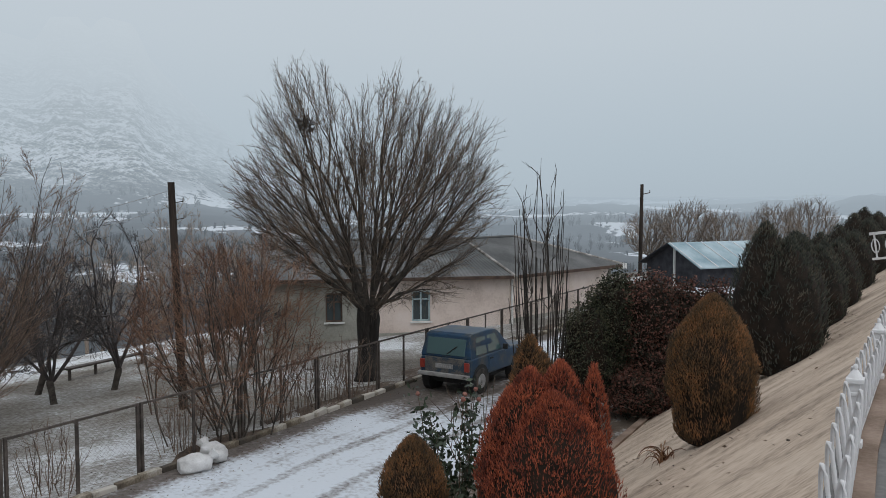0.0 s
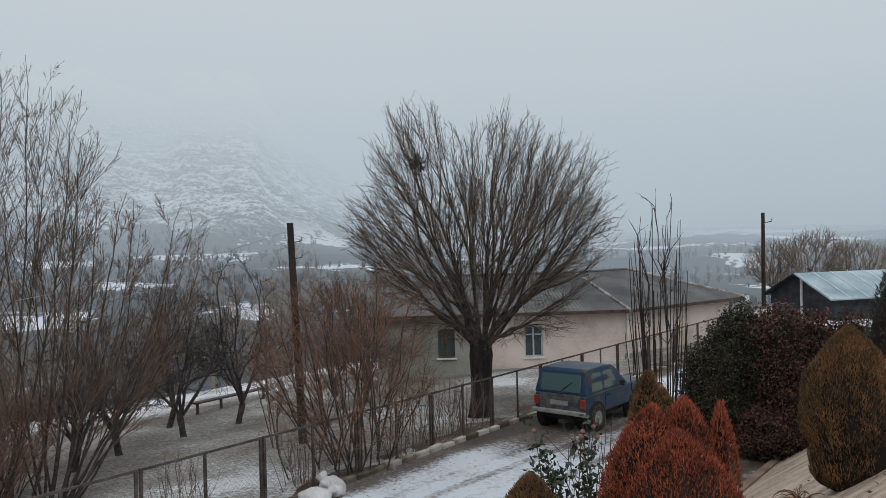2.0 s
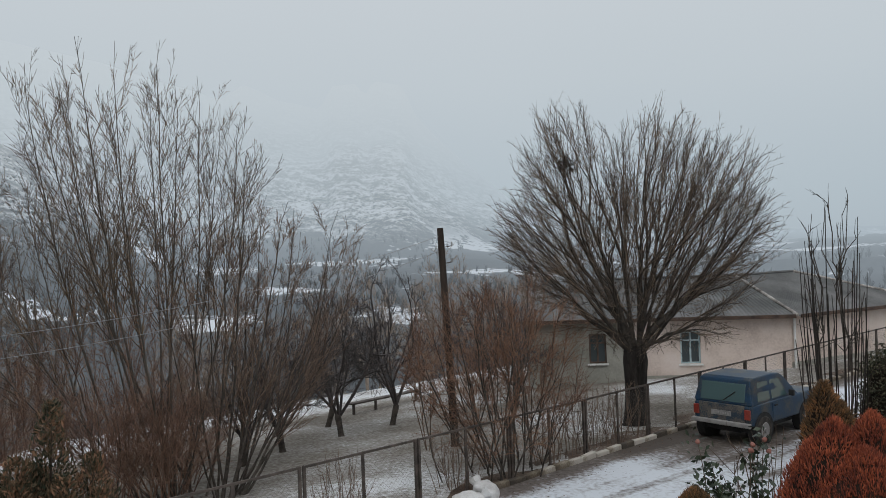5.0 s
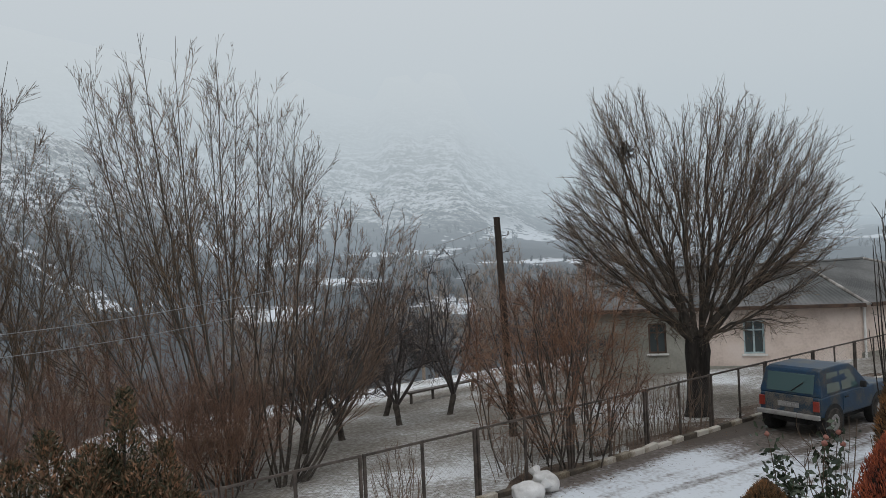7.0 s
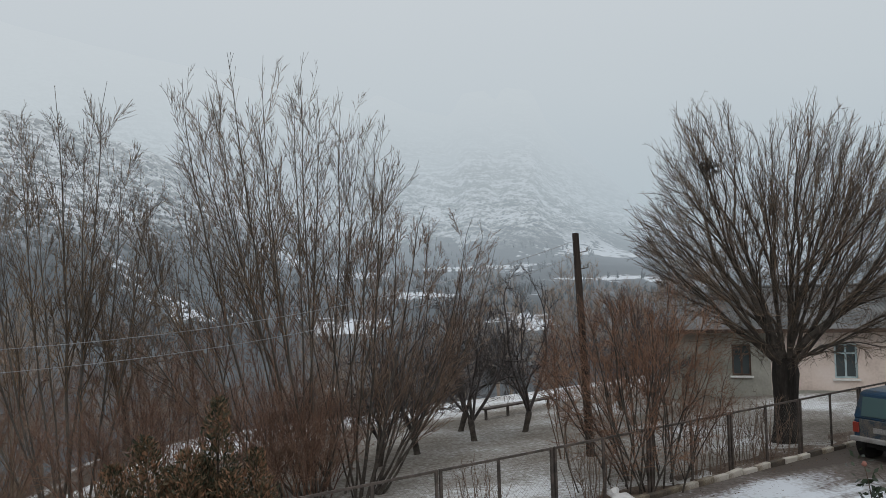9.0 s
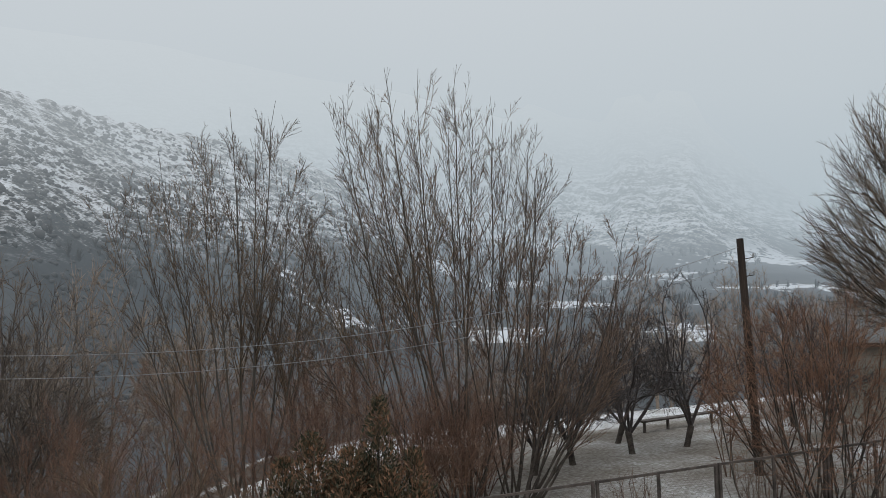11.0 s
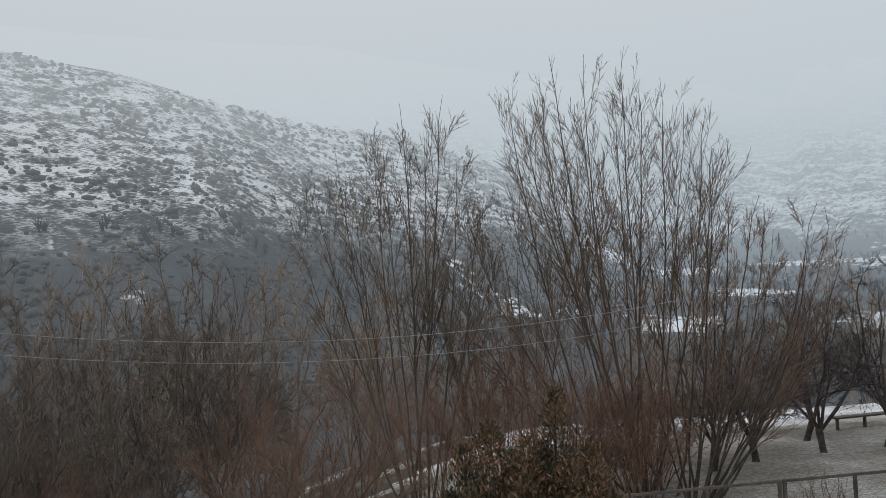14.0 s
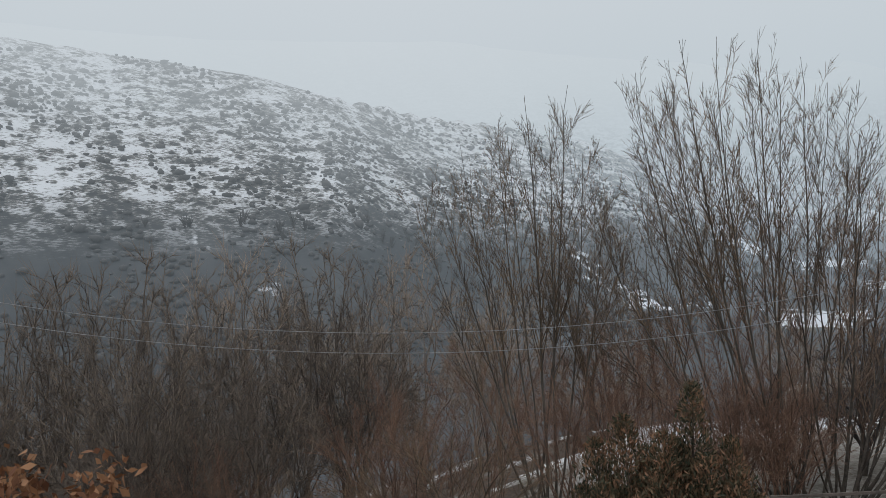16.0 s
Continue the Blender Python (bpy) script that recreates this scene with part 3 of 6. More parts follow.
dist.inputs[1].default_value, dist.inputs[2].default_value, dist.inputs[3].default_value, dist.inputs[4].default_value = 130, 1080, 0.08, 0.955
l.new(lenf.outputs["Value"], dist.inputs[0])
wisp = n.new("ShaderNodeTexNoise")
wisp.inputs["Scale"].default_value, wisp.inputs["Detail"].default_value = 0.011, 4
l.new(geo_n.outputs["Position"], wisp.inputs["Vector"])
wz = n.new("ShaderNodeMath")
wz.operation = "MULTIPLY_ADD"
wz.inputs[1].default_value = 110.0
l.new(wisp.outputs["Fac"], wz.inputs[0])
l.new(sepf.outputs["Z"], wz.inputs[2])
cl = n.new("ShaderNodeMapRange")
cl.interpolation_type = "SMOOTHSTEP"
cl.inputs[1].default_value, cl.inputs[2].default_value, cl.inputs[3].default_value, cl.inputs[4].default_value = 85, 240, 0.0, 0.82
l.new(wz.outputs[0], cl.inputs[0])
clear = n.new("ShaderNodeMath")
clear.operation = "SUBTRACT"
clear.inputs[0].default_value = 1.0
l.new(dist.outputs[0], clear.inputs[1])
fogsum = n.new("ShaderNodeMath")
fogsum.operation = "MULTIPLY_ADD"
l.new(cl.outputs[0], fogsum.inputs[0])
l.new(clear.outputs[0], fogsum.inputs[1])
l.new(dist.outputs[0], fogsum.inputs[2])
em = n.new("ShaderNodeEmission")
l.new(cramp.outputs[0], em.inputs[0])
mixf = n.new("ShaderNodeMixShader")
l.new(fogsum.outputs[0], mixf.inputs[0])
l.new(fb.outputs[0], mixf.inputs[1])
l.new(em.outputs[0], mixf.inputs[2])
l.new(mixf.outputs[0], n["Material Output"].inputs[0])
tagged(arrays("backdrop", vs, fs, M_FAR, None, "snow-patched mountain side with its fade into low cloud painted in", True, "structure"), category="mountain")


# bush and tree copies keep the haze painted into the hill's material
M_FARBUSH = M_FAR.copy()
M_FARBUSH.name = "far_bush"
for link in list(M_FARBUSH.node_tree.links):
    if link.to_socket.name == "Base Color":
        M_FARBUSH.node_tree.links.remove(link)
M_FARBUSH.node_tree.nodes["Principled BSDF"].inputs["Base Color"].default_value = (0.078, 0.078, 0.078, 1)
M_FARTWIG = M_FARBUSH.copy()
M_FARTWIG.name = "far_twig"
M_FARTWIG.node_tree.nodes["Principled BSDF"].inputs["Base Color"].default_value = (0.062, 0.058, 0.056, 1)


def polar(az, r):
    return -math.sin(radians(az)) * r, math.cos(radians(az)) * r, far_height(az, r)


def hill_bushes(name, count, seed, material, label):
    """Low juniper cushions strewn over the flank of the near hill, thicker in some places."""
    rng = np.random.default_rng(seed)
    bm = bmesh.new()
    bmesh.ops.create_icosphere(bm, subdivisions=1, radius=1.0)
    ball = np.array([v.co for v in bm.verts])
    tri = np.array([[v.index for v in f.verts] for f in bm.faces])
    bm.free()
    vs_, fs_ = [], []
    while len(vs_) < count:
        az = rng.uniform(38, 112)
        foot, crest = flank_span(az)
        r = foot - 20 + (crest - foot + 15) * rng.uniform(0, 1) ** 0.8
        x, y, z = polar(az, r)
        if z > 130 or noise.noise(Vector((az * 0.2, r * 0.024, 2.0))) + rng.normal(0, 0.2) < 0.02:
            continue
        size = rng.uniform(0.4, 1.2) * (1.6 if rng.uniform() < 0.14 else 1)
        k = 1 + rng.normal(0, 0.2, (len(ball), 1))
        v = ball * k * np.array([size * rng.uniform(0.8, 1.4), size * rng.uniform(0.8, 1.4), size * rng.uniform(0.6, 1.1)]) + np.array([x, y, z + 0.35 * size])
        fs_.append(tri + len(ball) * len(vs_))
        vs_.append(v)
    return tagged(arrays(name, np.concatenate(vs_), np.concatenate(fs_), material, kind="stuff"), label, "bushes")


def valley_wood(name, count, seed, material, label):
    """Far bare trees along the field edges of the valley: a brush of fine upright branches each."""
    rng = np.random.default_rng(seed)
    st, hd, ln = [], [], []
    n = 0
    while n < count:
        az, r = rng.uniform(-35, 112), 125 + 500 * rng.uniform(0, 1) ** 0.85
        if noise.noise(Vector((az * 0.05, r * 0.022, 5.0))) + rng.normal(0, 0.16) < 0.02:
            continue
        x, y, z = polar(az, r)
        if z > 24 or (az > 38 and r < 250):
            continue
        h = rng.uniform(3.0, 6.5)
        for k in range(18):
            a, e = rng.uniform(0, 6.283), rng.uniform(0, 0.75)
            st.append((x + rng.normal(0, 0.2), y + rng.normal(0, 0.2), z + h * rng.uniform(0, 0.35)))
            hd.append((math.cos(a) * e, math.sin(a) * e, 1.0))
            ln.append(h * rng.uniform(0.4, 0.75))
        n += 1
    p = run_paths(rng, np.array(st), np.array(hd), np.array(ln), 2, 0, 0.05)
    v, f = tubes([(p, np.array([[0.17, 0.06]]).repeat(len(p), 0))], 3)
    return tagged(arrays(name, v, f, material, kind="stuff"), label, "trees")


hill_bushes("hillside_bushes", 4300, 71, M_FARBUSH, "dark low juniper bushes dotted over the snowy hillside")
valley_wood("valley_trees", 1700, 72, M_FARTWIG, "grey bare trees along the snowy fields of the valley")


# ---- trees ----
def points_in(rng, lobes, count, shell=0.6):
    """Points spread through a union of ellipsoids (centre, radii), more of them towards the shell."""
    out = []
    vol = np.array([r[0] * r[1] * r[2] for c, r in lobes])
    while len(out) < count:
        c, r = lobes[rng.choice(len(lobes), p=vol / vol.sum())]
        d = unit(rng.normal(0, 1, 3)) * rng.uniform(0, 1) ** (1 / 3 * shell)
        p = np.array(c) + d * np.array(r)
        deep = sum((((p - np.array(c2)) / np.array(r2)) ** 2).sum() < 0.75 for c2, r2 in lobes)
        if deep > 1 and rng.uniform() < 0.5:
            continue
        out.append(p)
    return np.array(out)


def finish(root, rng, stems, P, par, own, n0, R, mats, twigs, thick=0.022, seg=2):
    """The stems and heavy limbs as parts of their own, all finer wood as one crown."""
    grown = np.arange(n0, len(P))
    k = 0
    for i, s in enumerate(stems):
        r = R[k:k + len(s)]
        k += len(s)
        v, f = tubes([(s[None], r[None])], 8)
        arrays("stem" if len(stems) > 1 else "trunk", v, f, mats[0], root, smooth=True)
    heavy = grown[R[grown] > thick]
    if len(heavy):
        # each limb: what hangs on one fork of the stem
        top = {}
        for i in grown:
            top[i] = top.get(par[i], i) if par[i] >= n0 else i
        forks = {}
        for i in heavy:
            forks.setdefault(top[i], []).append(i)
        for ids in forks.values():
            p, r = edges(rng, P, par, R, np.array(ids), 0.05, 2)
            v, f = tubes([(p, r)], 5)
            arrays("limb", v, f, mats[1], root, smooth=True)
    fine = grown[R[grown] <= thick]
    v, f = tubes([edges(rng, P, par, R, fine, 0.06, seg), twigs], 3)
    arrays("crown", v, f, mats[2], root, kind="stuff")
    return root


def crown_tree(name, at, seed, label, category, trunk_h, trunk_r, lobes, count, mats, group="", bf=0.6, twig=(3, 0.4, 3), tip=0.006, lean=0.0, shell=0.6, seg=2, thick=0.022, power=0.41):
    rng = np.random.default_rng(seed)
    root = thing(name, Matrix.Translation(at), label, category, group)
    stem = run_paths(rng, np.array([[0, 0, -0.15]]), np.array([[lean, 0, 1.0]]), trunk_h + 0.15, 7, 0.02, 0.035)[0]
    tg = points_in(rng, lobes, count, shell)
    # limbs leave the head of the trunk only
    P, par, own, n0 = grow(rng, [stem[-2:]], tg, bf, 1.2)
    R = wood(rng, P, par, tip, power, trunk_r * 0.5)
    R[:n0] = trunk_r * 0.8
    ring = trunk_r * np.array([1.5, 1.12, 1.0, 0.95, 0.96, 0.98, 0.92, 0.3])
    stem = np.concatenate([stem, stem[-1:] + (stem[-1:] - stem[-2:-1]) * 0.6])
    tw = end_twigs(rng, P, par, n0, twig[0], twig[1], twig[2], tip * 0.85, np.array([0, 0, trunk_h]))
    v, f = tubes([(stem[None], ring[None])], 14)
    arrays("trunk", v, f, mats[0], root, smooth=True)
    return finish(root, rng, [], P, par, own, n0, R, mats, tw, thick, seg)


def bend(a, c, b, n):
    t = np.linspace(0, 1, n)[None, :, None]
    return a[:, None] * (1 - t) ** 2 + c[:, None] * 2 * t * (1 - t) + b[:, None] * t * t


def halves(rng, D):
    """Two groups of directions, each round a mean of its own."""
    a, b = rng.choice(len(D), 2, replace=False)
    ca, cb = D[a], D[b]
    for _ in range(4):
        m = D @ ca > D @ cb
        if m.all() or not m.any():
            m = np.arange(len(D)) % 2 == 0
        ca, cb = unit(D[m].mean(0)), unit(D[~m].mean(0))
    return m


def ramify(rng, starts, reach=0.3, keep=0.5, lift=0.1, shake=0.12):
    """Wood that forks towards its ends. starts: foot, heading, end points. Returns nodes, parents, ends carried."""
    P, par, cnt, stack = [], [], [], []
    for foot, heading, T in starts:
        P.append(np.array(foot, float))
        par.append(-1)
        cnt.append(len(T))
        stack.append((len(P) - 1, unit(np.array(heading, float)), np.array(T)))
    while stack:
        i, d, T = stack.pop()
        p = P[i]
        v = T.mean(0) - p
        far = np.linalg.norm(T - p, axis=1)
        if len(T) == 1 and far[0] < 0.5:
            P.append(T[0])
            par.append(i)
            cnt.append(1)
            continue
        step = max(0.16, reach * float(np.median(far)) * rng.uniform(0.65, 1.3))
        nd = unit(keep * d + unit(v) + np.array([0, 0, lift]) + rng.normal(0, shake, 3))
        P.append(p + nd * step)
        par.append(i)
        cnt.append(len(T))
        j, left = len(P) - 1, T[np.linalg.norm(T - P[-1], axis=1) > 0.12]
        if len(left) == 0:
            continue
        if len(left) > 1:
            m = halves(rng, unit(left - P[j]))
            stack += [(j, nd, left[m]), (j, nd, left[~m])]
        else:
            stack.append((j, nd, left))
    return np.array(P), np.array(par), np.array(cnt)


def chains(P, par, cnt, R):
    """Long runs of wood, each following the thicker way at every fork; sorted by their length in nodes."""
    n = len(P)
    kids = [[] for _ in range(n)]
    for i in range(n):
        if par[i] >= 0:
            kids[par[i]].append(i)
    out, todo = {}, [(i, None) for i in range(n) if par[i] < 0]
    while todo:
        i, frm = todo.pop()
        run = [] if frm is None else [frm]
        top = R[i]
        while True:
            run.append(i)
            ks = sorted(kids[i], key=lambda k: -cnt[k])
            todo += [(k, i) for k in ks[1:]]
            if not ks:
                break
            i = ks[0]
        if len(run) > 1:
            r = R[run].copy()
            if frm is not None:
                r[0] = min(r[0], top * 1.15)
            out.setdefault(len(run), []).append((P[run], r))
    return [(np.array([p for p, r in v]), np.array([r for p, r in v])) for v in out.values()]


def clothe(root, rng, starts, mats, centre, reach=0.3, keep=0.5, lift=0.1, shake=0.12, tip=0.005, power=0.5, thick=0.03, twig=(5, 0.4, 3), sub=(2, 0.2), out=0.6, up=0.35, outer=3, most=0.2, spread=0.75):
    """Limbs as parts of their own, then all finer wood and the twigs as one crown."""
    P, par, cnt = ramify(rng, starts, reach, keep, lift, shake)
    R = np.minimum(tip * cnt ** power, most)
    fine = []
    for p, r in chains(P, par, cnt, R):
        big = r[:, 0] > thick
        for q, w in zip(p[big], r[big]):
            v, f = tubes([(q[None], w[None])], 7)
            arrays("limb", v, f, mats[0], root, smooth=True)
        if (~big).any():
            fine.append((p[~big], r[~big]))
    idx = np.repeat(np.nonzero((cnt <= outer) & (par >= 0))[0], twig[0])
    a = unit(P[idx] - P[par[idx]])
    d = a + out * unit(P[idx] - np.array(centre)) + rng.normal(0, spread, a.shape) + np.array([0, 0, up])
    st = P[par[idx]] + (P[idx] - P[par[idx]]) * rng.uniform(0.0, 1.0, (len(idx), 1))
    tp = run_paths(rng, st, d, twig[1] * rng.uniform(0.5, 1.35, len(idx)), twig[2], 0.07, 0.08)
    tr = np.full(tp.shape[:2], tip * 0.8) * np.linspace(1, 0.6, twig[2])[None]
    ends = [(tp, tr * 1.7)] if twig[2] == 2 else []
    if twig[2] > 2:
        fine.append((tp, tr))
    if sub[0]:
        small, sr = sprout(rng, tp, tr, sub[0], 0.1, 0.9, 42, sub[1], 2, 0.05, 0.05, 0.9, 0.7)
        ends.append((small, sr * 1.5))
    v, f = twiggy(fine, ends)
    arrays("crown", v, f, mats[1], root, kind="stuff")
    return root


def forked_tree(name, at, seed, label, category, trunk_h, trunk_r, lobes, count, limbs, mats, group="", lean=(0.0, 0.0), shell=0.6, head=0.14, **how):
    """A trunk whose head parts into limbs that fork on to the ends of a crown of lobes. mats: trunk, limbs, twigs."""
    rng = np.random.default_rng(seed)
    root = thing(name, Matrix.Translation(at), label, category, group)
    stem = run_paths(rng, np.array([[0, 0, -0.2]]), np.array([[lean[0], lean[1], 1.0]]), trunk_h + 0.2, 8, 0.02, 0.03)[0]
    ring = trunk_r * np.array([1.4, 1.12, 1.0, 0.95, 0.95, 1.0, 1.08, 0.95])
    stem = np.concatenate([stem, stem[-1:] + (stem[-1:] - stem[-2:-1]) * 0.35])
    v, f = tubes([(stem[None], np.append(ring, trunk_r * 0.3)[None])], 14)
    arrays("trunk", v, f, mats[0], root, smooth=True)
    T = points_in(rng, lobes, count, shell)
    T = T[T[:, 2] > trunk_h * 0.7]
    foot = stem[-2]
    groups = [np.arange(len(T))]
    while len(groups) < limbs:
        g = max(groups, key=len)
        groups = [x for x in groups if x is not g]
        m = halves(rng, unit(T[g] - foot))
        groups += [g[m], g[~m]]
    starts = []
    for g in groups:
        d = unit(T[g].mean(0) - foot)
        starts.append((foot + np.array([d[0], d[1], 0.1]) * head + rng.normal(0, 0.04, 3) - np.array([0, 0, trunk_r * rng.uniform(0, 0.9)]), d + np.array([0, 0, 0.35]), T[g]))
    return clothe(root, rng, starts, mats[1:], (0, 0, trunk_h), **how)


def bare_bush(name, at, seed, label, height, width, count, stems, mats, group="", category="shrub", lean=(0.0, 0.0), low=0.12, foot=0.35, **how):
    """Stems from one stool that fork into a rounded, twiggy head."""
    rng = np.random.default_rng(seed)
    root = thing(name, Matrix.Translation(at), label, category, group)
    c = np.array([lean[0], lean[1], height * (0.5 + low / 2)])
    T = c + unit(rng.normal(0, 1, (count, 3))) * (rng.uniform(0, 1, (count, 1)) ** 0.4) * np.array([width, width, height * (0.5 - low / 2)])
    T[:, 2] += 0.35 * height * noise_at(T, seed) * 0.5
    T = T[T[:, 2] > 0.12 * height]
    groups = [np.arange(len(T))]
    while len(groups) < stems:
        g = max(groups, key=len)
        groups = [x for x in groups if x is not g]
        m = halves(rng, unit(T[g]))
        groups += [g[m], g[~m]]
    starts = []
    for g in groups:
        d = unit(T[g].mean(0))
        starts.append((np.array([d[0] * foot, d[1] * foot, -0.12]) + rng.normal(0, foot * 0.3, 3) * np.array([1, 1, 0]), d + np.array([0, 0, 0.9]), T[g]))
    return clothe(root, rng, starts, mats, (lean[0] * 0.5, lean[1] * 0.5, height * 0.2), **how)


def noise_at(T, seed):
    return np.array([noise.noise(Vector((p[0] * 0.8, p[1] * 0.8, seed * 1.7))) for p in T])


def stemmed(name, at, seed, label, right, tips, depth, base, mats, per=(22, 8, 3), angle=29, long=0.25, bow=0.12, low=0.25, foot=0.4, group="", category="tree", least=0.0034, rise=0.05):
    """Long stems from one stool up to given tips (sideways, height), with rising side branches."""
    rng = np.random.default_rng(seed)
    root = thing(name, Matrix.Translation(at), label, category, group)
    a = radians(right)
    side, deep = np.array([math.cos(a), math.sin(a), 0]), np.array([-math.sin(a), math.cos(a), 0])
    n = len(tips)
    end = np.array([side * x + deep * rng.normal(0, depth) + np.array([0, 0, z]) for x, z in tips])
    st = end * np.array([1, 1, 0]) * rng.uniform(0.0, 0.14, (n, 1)) + rng.normal(0, foot * 0.5, (n, 3)) * np.array([1, 1, 0]) - np.array([0, 0, 0.2])
    mid = st + (end - st) * 0.5 + (end - st) * np.array([1, 1, 0]) * bow + rng.normal(0, 0.12, (n, 3))
    limbs = bend(st, mid, end, 16)
    limbs[:, 1:-1] += np.cumsum(rng.normal(0, 0.016, limbs[:, 1:-1].shape), 1)
    ln = end[:, 2]
    radii = base * (ln / ln.max())[:, None] * rng.uniform(0.65, 1.1, (n, 1)) * np.linspace(1, 0.09, 16)[None] ** 0.9
    h = float(ln.max())
    for p, r in zip(limbs, np.maximum(radii, least)):
        v, f = tubes([(p[None], r[None])], 8)
        arrays("stem", v, f, mats[0], root, smooth=True)
    radii = np.maximum(radii, least)
    long_, lr = sprout(rng, limbs, radii, per[0], low, 0.9, angle, h * long, 9, rise, 0.05, 0.55, 0.25, 0, 0.36)
    shoot, sr = sprout(rng, limbs, radii, 18, 0.5, 0.98, angle + 2, h * 0.075, 4, 0.05, 0.06, 0.6, 0.5, 0, 0.4)
    side_, dr = sprout(rng, long_, lr, per[1], 0.2, 0.92, angle, h * 0.055, 4, 0.05, 0.05, 0.7, 0.5, 0, 0.45)
    small, mr = sprout(rng, side_, dr, per[2], 0.1, 0.85, 30, h * 0.02, 2, 0.05, 0.05, 0.8, 0.7)
    fine = [(q, np.clip(w, least, 0.03)) for q, w in ((long_, lr), (shoot, sr), (side_, dr))]
    v, f = twiggy(fine, [(small, np.clip(mr, least, 0.03) * 1.5)])
    arrays("crown", v, f, mats[1], root, kind="stuff")
    return root


willow_at = place(19.02, 13.62, -0.13)
forked_tree("willow_tree", willow_at, 7, "old bare pollard willow with a heart-shaped crown of fine twigs", "tree", 2.15, 0.33,
            [((-1.75, 0, 7.65), (1.6, 1.6, 1.95)), ((1.0, 0, 7.45), (1.5, 1.8, 1.85)), ((2.25, 0, 6.5), (1.85, 1.8, 1.9)), ((-2.4, 0.2, 5.8), (1.8, 1.8, 1.75)), ((0.1, 0, 5.4), (4.15, 3.3, 1.95)), ((0.1, 0, 4.1), (3.6, 2.8, 1.2)), ((0.3, -0.2, 2.75), (2.7, 2.0, 0.75)), ((0.0, -0.3, 2.7), (1.3, 1.0, 0.8))],
            3300, 17, (M_BARK, M_LIMB, M_TWIG), lean=(0.05, 0.0), shell=0.8, reach=0.2, keep=0.9, lift=0.05, shake=0.2, tip=0.0053, power=0.49, thick=0.032, twig=(1, 0.42, 3), sub=(2, 0.24), out=0.4, up=0.2, outer=2, spread=0.6)


def stem_clump(name, at, seed, label, height, stems, spread, foot, mats, count, width, group="", category="tree", belly=0.68, low=0.14, bf=0.45, twig=(2, 0.4, 3), tip=0.005, seg=1, wob=0.02, thick=0.02, most=0.06, rise=3.0, squash=0.55, top=0.45, power=0.34):
    """Many stems fanning from one stool, with ascending branches. width: the crown's radius at its belly."""
    rng = np.random.default_rng(seed)
    root = thing(name, Matrix.Translation(at), label, category, group)
    az = np.arange(stems) * 2.4 + rng.normal(0, 0.3, stems)
    an = np.radians(spread * np.sqrt(np.linspace(0.03, 1, stems)) * rng.uniform(0.8, 1.1, stems))
    d = np.stack([np.cos(az) * np.sin(an), np.sin(az) * np.sin(an), np.cos(an)], 1)
    fr = foot * rng.uniform(0.2, 1, stems)
    st = np.stack([np.cos(az) * fr, np.sin(az) * fr, np.full(stems, -0.15)], 1)
    ln = height * (1.0 - 0.3 * np.linspace(0, 1, stems)) * rng.uniform(0.72, 0.98, stems)
    sp = run_paths(rng, st, d, ln, 14, 0.012, wob)
    z = height * (low + (1 - low) * rng.uniform(0, 1, count) ** 0.85)
    u = z / height
    rr = width * np.where(u < belly, (u / belly) ** 0.8, 1 - (1 - top) * ((u - belly) / (1 - belly)) ** 1.6)
    a2, k = rng.uniform(0, 2 * np.pi, count), np.sqrt(rng.uniform(0, 1, count))
    lump = np.array([noise.noise(Vector((math.cos(q) * 1.7, math.sin(q) * 1.7, seed * 1.3))) for q in a2])
    keep = u < 1.0 + 0.35 * lump - 0.10 * k
    tg = np.stack([np.cos(a2) * rr * k * (1 + 0.3 * lump), np.sin(a2) * rr * k * (1 + 0.3 * lump), z], 1)[keep]
    P, par, own, n0 = grow(rng, list(sp), tg, bf, rise, squash)
    R = wood(rng, P, par, tip, power, most)
    for i in range(stems):
        R[i * 14:(i + 1) * 14] = np.maximum(R[i * 14:(i + 1) * 14], tip)
    tw = end_twigs(rng, P, par, n0, twig[0], twig[1], twig[2], tip * 0.85, np.array([0, 0, height * 0.2]), 0.35, 0.45)
    return finish(root, rng, list(sp), P, par, own, n0, R, mats, tw, thick, seg)


def on_ground(x, y, dz=0.0):
    return Vector((x, y, ground_z(x, y) + dz))


TALLS = (M_TALL, M_TALLTWIG)
SHRUB = (M_BROWN, M_BROWN, M_BROWN)
FENCESHRUB = (M_LIMB, M_REDTWIG)
TWIGGY, RUSSET = (M_LIMB, M_BROWN), (M_LIMB, M_RUSSET)


def off(at, tips):
    """Tips given by their height in the world, as heights over the foot."""
    return [(x, z - at.z) for x, z in tips]


clump_a = on_ground(-12.35, 15.75)
stemmed("willow_clump", clump_a, 23, "tall bare many-stemmed willow clump by the fence", 38,
        off(clump_a, [(-3.0, 9.8), (-2.6, 8.8), (-2.3, 9.3), (-1.65, 9.7), (-1.2, 8.8), (-0.9, 9.7), (0.0, 10.6), (-0.4, 9.5), (0.3, 9.6), (0.85, 9.7), (1.35, 8.9), (1.75, 8.4), (1.9, 7.7), (-3.4, 7.4), (-2.0, 8.4), (-4.1, 6.7), (-4.7, 5.6)]), 1.0, 0.05, TALLS, (28, 7, 2), 27, 0.27, 0.3, 0.36, foot=0.5, least=0.0038)
clump_b = on_ground(-16.3, 11.9)
